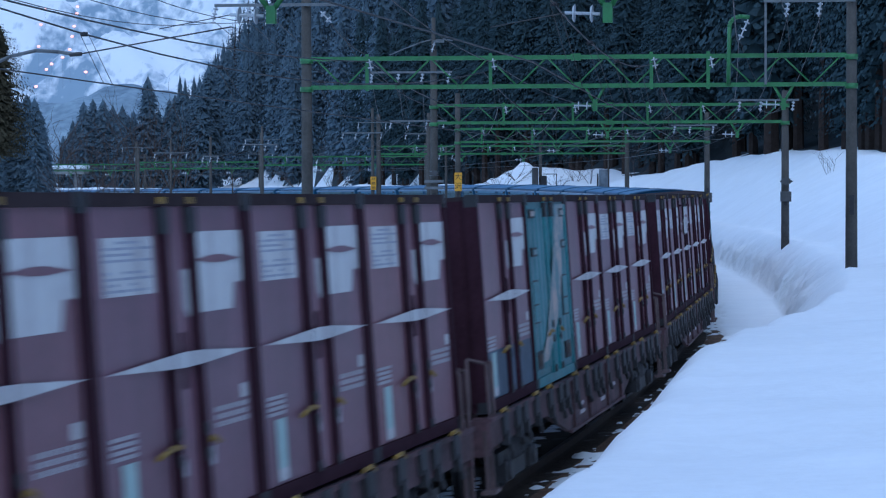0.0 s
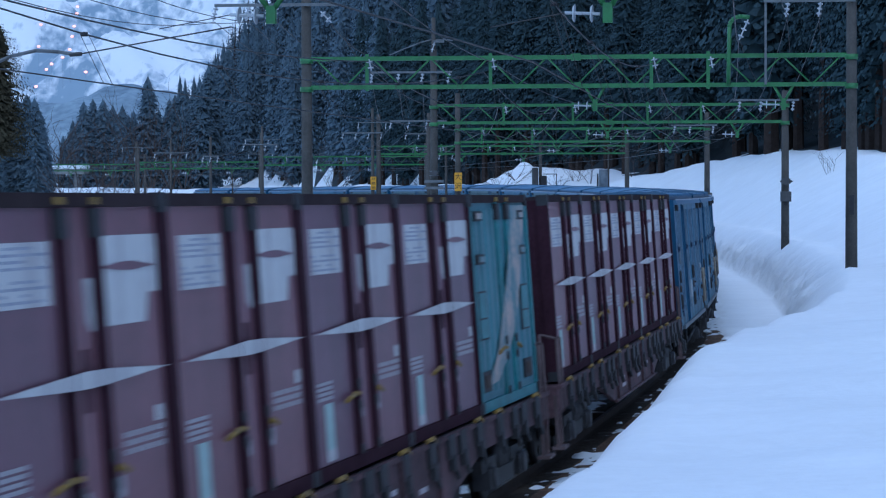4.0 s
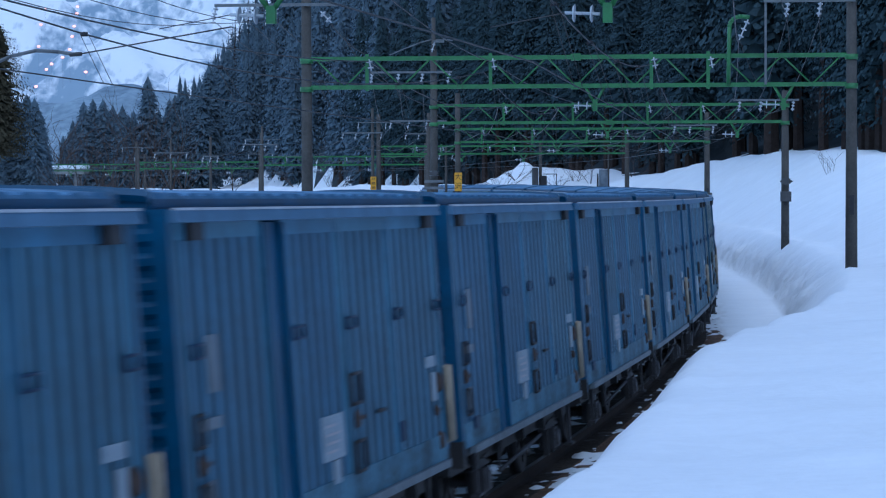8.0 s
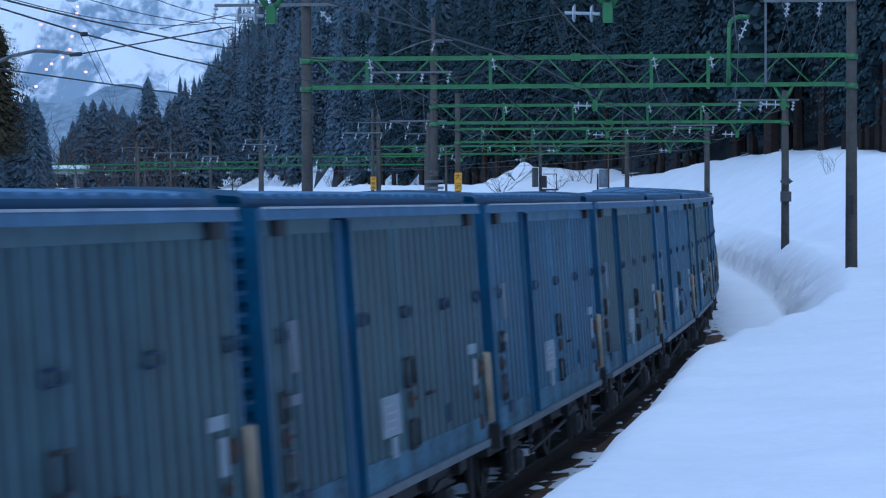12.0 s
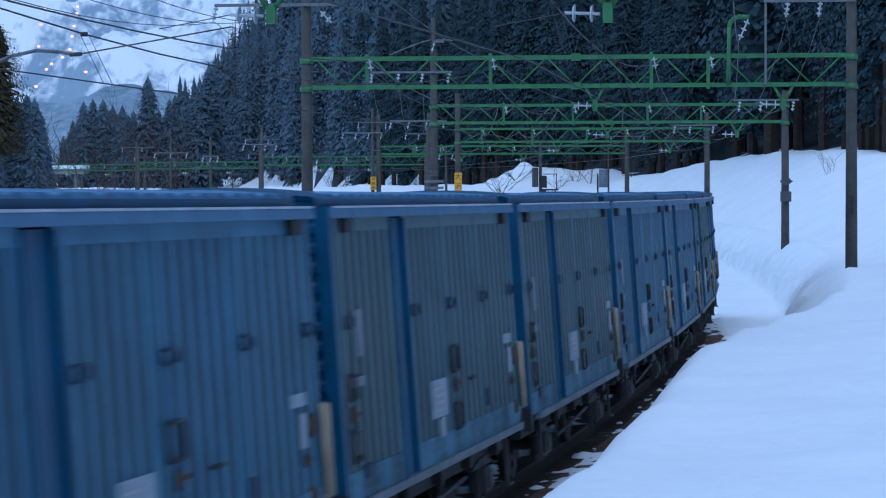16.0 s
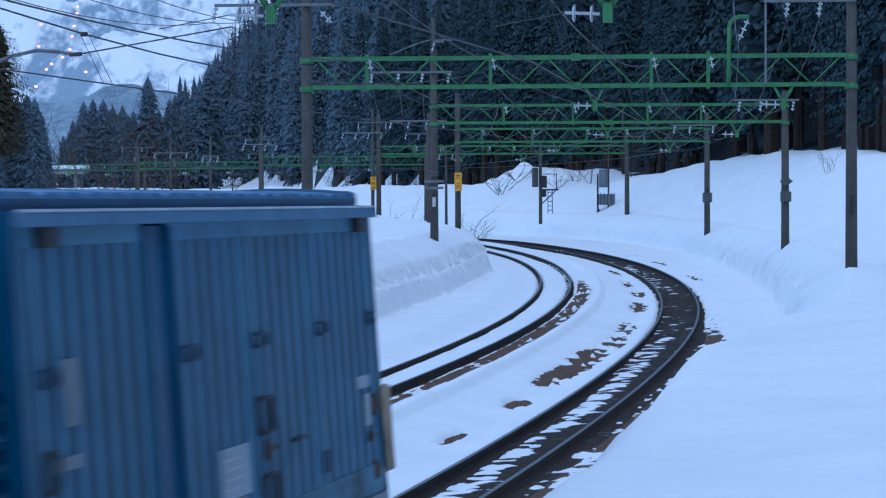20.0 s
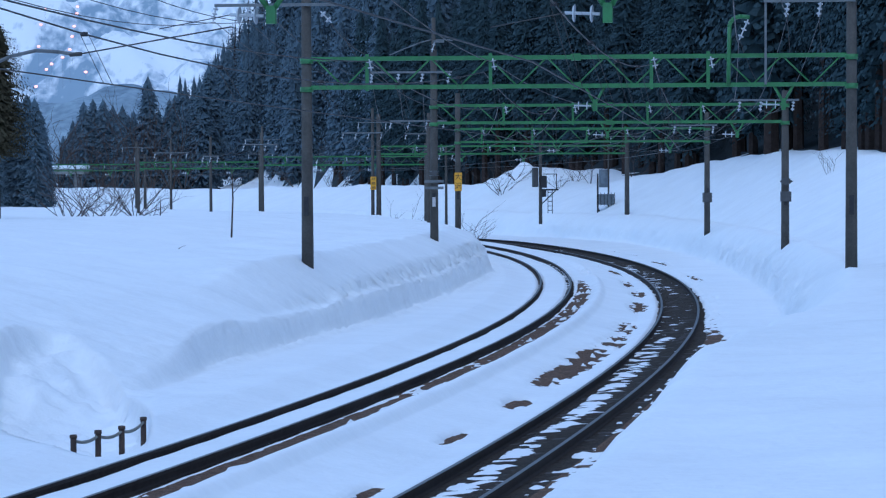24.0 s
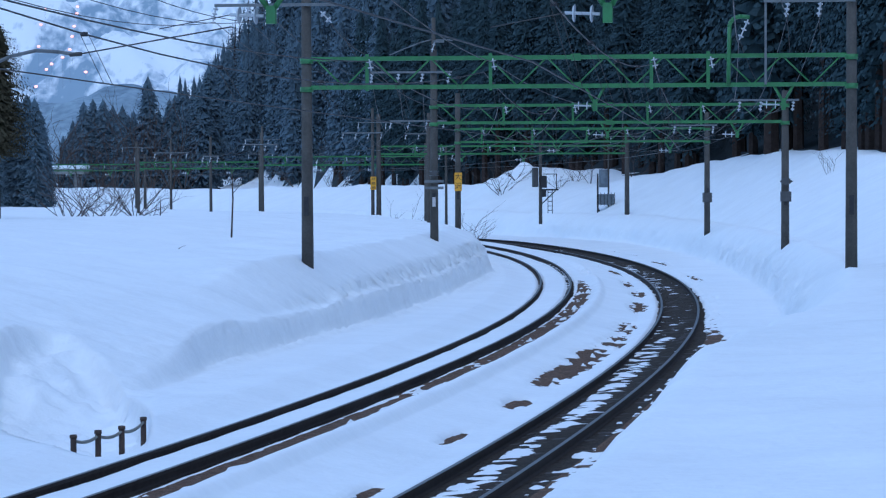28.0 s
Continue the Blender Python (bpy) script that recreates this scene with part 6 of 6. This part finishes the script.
# signal equipment by the curve
def equipment_post():
    root = on_line(new("equipment_post"), 150.0, 4.45)
    for nm, f, m, lab in (("post", lambda b: tube(b, (0, 0, 0.9), (0, 0, 6.3), 0.12, 10, 0.10), M_POLE, ""),
                          ("cabinet", lambda b: box(b, -0.55, -0.2, -0.2, 0.15, 3.35, 4.62), M_DARKGREY, "tall dark cabinet"),
                          ("gear_box", lambda b: box(b, -0.05, 0.35, -0.3, -0.1, 3.3, 4.1), M_DARKIRON, ""),
                          ("gear_box", lambda b: box(b, 0.0, 0.3, -0.32, -0.12, 2.7, 3.2), M_DARKIRON, ""),
                          ("platform", lambda b: box(b, 0.1, 1.15, -0.3, 0.3, 3.12, 3.22), M_DARKIRON, "small iron platform"),
                          ("brace", lambda b: tube(b, (0.05, 0, 2.2), (1.05, 0, 3.12), 0.04, 6), M_DARKIRON, ""),
                          ("railing", lambda b: (tube(b, (1.1, 0, 3.2), (1.1, 0, 4.2), 0.03, 6), tube(b, (1.1, 0, 4.2), (0.2, 0, 4.2), 0.03, 6)), M_DARKIRON, ""),
                          ("ladder", lambda b: [tube(b, (0.45 + 0.3 * i, -0.2, 1.6), (0.45 + 0.3 * i, -0.2, 3.15), 0.025, 5) for i in range(2)] + [tube(b, (0.45, -0.2, 1.8 + 0.3 * i), (0.75, -0.2, 1.8 + 0.3 * i), 0.02, 5) for i in range(5)], M_DARKIRON, "")):
        bm = bmesh.new()
        f(bm)
        part(nm, bm, m, root, lab)
    return tagged(root, "dark line-side post with cabinet and iron platform", "equipment post")


def relay_stand():
    root = on_line(new("relay_stand"), 150.0, 8.7)
    for nm, f, m, lab in (("post", lambda b: tube(b, (-0.3, 0, 1.2), (-0.3, 0, 4.2), 0.06, 8), M_DARKIRON, ""),
                          ("post", lambda b: tube(b, (0.45, 0, 1.5), (0.45, 0, 6.0), 0.06, 8), M_POLE, ""),
                          ("transformer", lambda b: tube(b, (0.1, 0, 3.3), (0.1, 0, 4.5), 0.3, 14), M_PALE, "grey cylindrical transformer"),
                          ("cabinet", lambda b: box(b, -0.25, 0.75, -0.3, 0.3, 2.15, 2.85), M_PALE, "pale grey cabinet"),
                          ("railing", lambda b: [tube(b, (-0.2 + 0.24 * i, -0.35, 2.1), (-0.2 + 0.24 * i, -0.35, 2.95), 0.02, 5) for i in range(5)], M_DARKIRON, ""),
                          ("brace", lambda b: tube(b, (-0.3, 0, 1.9), (0.0, 0, 1.5), 0.05, 6), M_DARKIRON, "")):
        bm = bmesh.new()
        f(bm)
        part(nm, bm, m, root, lab)
    return tagged(root, "grey relay cabinet and transformer on posts", "equipment stand")


equipment_post()
relay_stand()

# rope fence in the hollow by the inner track
fence = new("rope_fence")
tops = []
for i, (x, y, h) in enumerate(((-5.19, 38.66, 0.11), (-4.90, 39.11, 0.18), (-4.65, 39.84, 0.21), (-4.53, 41.62, 0.15))):
    g = land_z(x, y) + 0.55 * float(hollow(*to_line(x, y))[0])
    bm = bmesh.new()
    tube(bm, (x, y, g - 0.7), (x, y, g + h), 0.045, 10, 0.042)
    tube(bm, (x, y, g + h - 0.05), (x, y, g + h), 0.055, 10, 0.05)
    part("post", bm, M_RUST, fence, "dark short fence post")
    tops.append(Vector((x, y, g + h - 0.08)))
for a, b in zip(tops, tops[1:]):
    bm = bmesh.new()
    prev = a
    for i in range(1, 9):
        t = i / 8
        q = a.lerp(b, t)
        q.z -= 0.22 * t * (1 - t)
        tube(bm, prev, q, 0.024, 6, cap=False)
        prev = q
    part("rope", bm, M_ROPE, fence, "grey sagging rope")
tagged(fence, "short dark posts with sagging rope half buried in snow", "fence")

# thin stakes and twigs in the snow
for x, y, h, lean in ((-6.9, 90, 2.35, 0.03), (-14.3, 140, 0.9, 0.02)):
    root = new("snow_stake")
    z = land_z(x, y)
    bm = bmesh.new()
    tube(bm, (0, 0, -0.4), (lean * h, 0, h * 0.55), 0.035, 6, 0.028)
    tube(bm, (lean * h, 0, h * 0.55), (lean * h * 0.6, 0, h), 0.028, 6, 0.012)
    part("stem", bm, M_TWIG, root)
    if h > 2:
        for q, (dx, dz) in enumerate(((0.25, 0.3), (-0.12, 0.25), (0.5, 0.12))):
            bm = bmesh.new()
            tube(bm, (lean * h * 0.8, 0, h * (0.62 + 0.1 * q)), (lean * h + dx, 0.1, h * (0.62 + 0.1 * q) + dz), 0.014, 5, 0.006)
            part("twig", bm, M_TWIG, root)
    root.matrix_world = Matrix.Translation((x, y, z))
    tagged(root, "thin bare sapling poking out of the snow", "sapling", "saplings in the snow")
for i, (x, y, dx, dz) in enumerate(((-7.26, 75, 0.28, -0.18), (1.5, 160, 0.7, 0.75), (-1.6, 62, -0.0, 0.0))):
    if i == 2:
        continue
    root = new("snow_twig")
    bm = bmesh.new()
    prev = Vector((0, 0, -0.1))
    for k in range(1, 6):
        t = k / 5
        q = Vector((dx * t, 0, abs(dz) * math.sin(t * 1.6) * 0.9))
        tube(bm, prev, q, 0.012 * (1 - 0.12 * k), 5, cap=False)
        prev = q
    part("stem", bm, M_TWIG, root)
    root.matrix_world = Matrix.Translation((x, y, land_z(x, y)))
    tagged(root, "thin bent twig sticking out of the snow", "twig", "twigs in the snow")

# snow-capped overpass across the valley
root = new("overpass")
for nm, (x0, x1, z0, z1, d0, d1), m, lab in (("deck", (-58.0, -51.6, 2.0, 2.75, 398, 404), M_CONCRETE, "grey concrete deck"), ("snow_cap", (-58.1, -51.5, 2.752, 3.35, 397.8, 404.2), M_SNOW, "thick snow on the deck"),
                                           ("pier", (-57.0, -56.3, -1.0, 1.998, 399, 403), M_CONCRETE, ""), ("pier", (-53.2, -52.5, -1.0, 1.998, 399, 403), M_CONCRETE, "")):
    bm = bmesh.new()
    box(bm, x0, x1, d0, d1, z0, z1)
    bmesh.ops.bevel(bm, geom=bm.edges[:], offset=0.12 if nm == "snow_cap" else 0.03, segments=2, affect="EDGES")
    part(nm, bm, m, root, lab)
tagged(root, "concrete overpass capped with snow beyond the trees", "bridge")

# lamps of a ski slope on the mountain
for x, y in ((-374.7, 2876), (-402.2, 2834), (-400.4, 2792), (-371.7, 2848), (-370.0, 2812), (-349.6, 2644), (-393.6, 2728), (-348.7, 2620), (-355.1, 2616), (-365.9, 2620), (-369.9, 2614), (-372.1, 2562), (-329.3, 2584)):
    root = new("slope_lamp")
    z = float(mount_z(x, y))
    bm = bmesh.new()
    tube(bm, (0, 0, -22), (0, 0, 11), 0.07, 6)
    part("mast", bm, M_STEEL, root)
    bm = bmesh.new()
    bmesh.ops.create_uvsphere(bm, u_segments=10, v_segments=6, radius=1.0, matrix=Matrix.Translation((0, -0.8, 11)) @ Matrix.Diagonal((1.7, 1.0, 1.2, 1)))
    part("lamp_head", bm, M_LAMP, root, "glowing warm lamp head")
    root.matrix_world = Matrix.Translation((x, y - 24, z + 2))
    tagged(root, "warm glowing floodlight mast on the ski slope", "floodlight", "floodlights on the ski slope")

# ---------- all that moves ----------
def motions():
    times = [i * 0.5 for i in range(57)]
    for thing, s8, half, off in MOVERS:
        walk(thing, [(t, riding(s8 - travelled(t), half) @ off) for t in times])
    for ws, s8, (x, y, z) in WHEELS:
        rows, turn = [], 0.0
        t0 = max(0.0, min(27.0, 8.0 + (s8 - 62.0) / V0))
        t1 = max(0.2, min(28.0, 8.0 + (s8 + 13.0) / V0))
        if t1 <= t0:
            t1 = t0 + 0.2
        f0, f1 = int(t0 * FPS), int(t1 * FPS)
        rows = [(0.0, pose(x, y, z))] if f0 > 0 else []
        for f in range(f0, f1 + 1):
            a = -(travelled(f / FPS) - travelled(f0 / FPS)) / z
            rows.append((f / FPS, Matrix.Translation((x, y, z)) @ Matrix.Rotation(a, 4, "Y")))
        if f1 < 28 * FPS:
            rows.append((28.0, rows[-1][1]))
        walk(ws, rows)


motions()
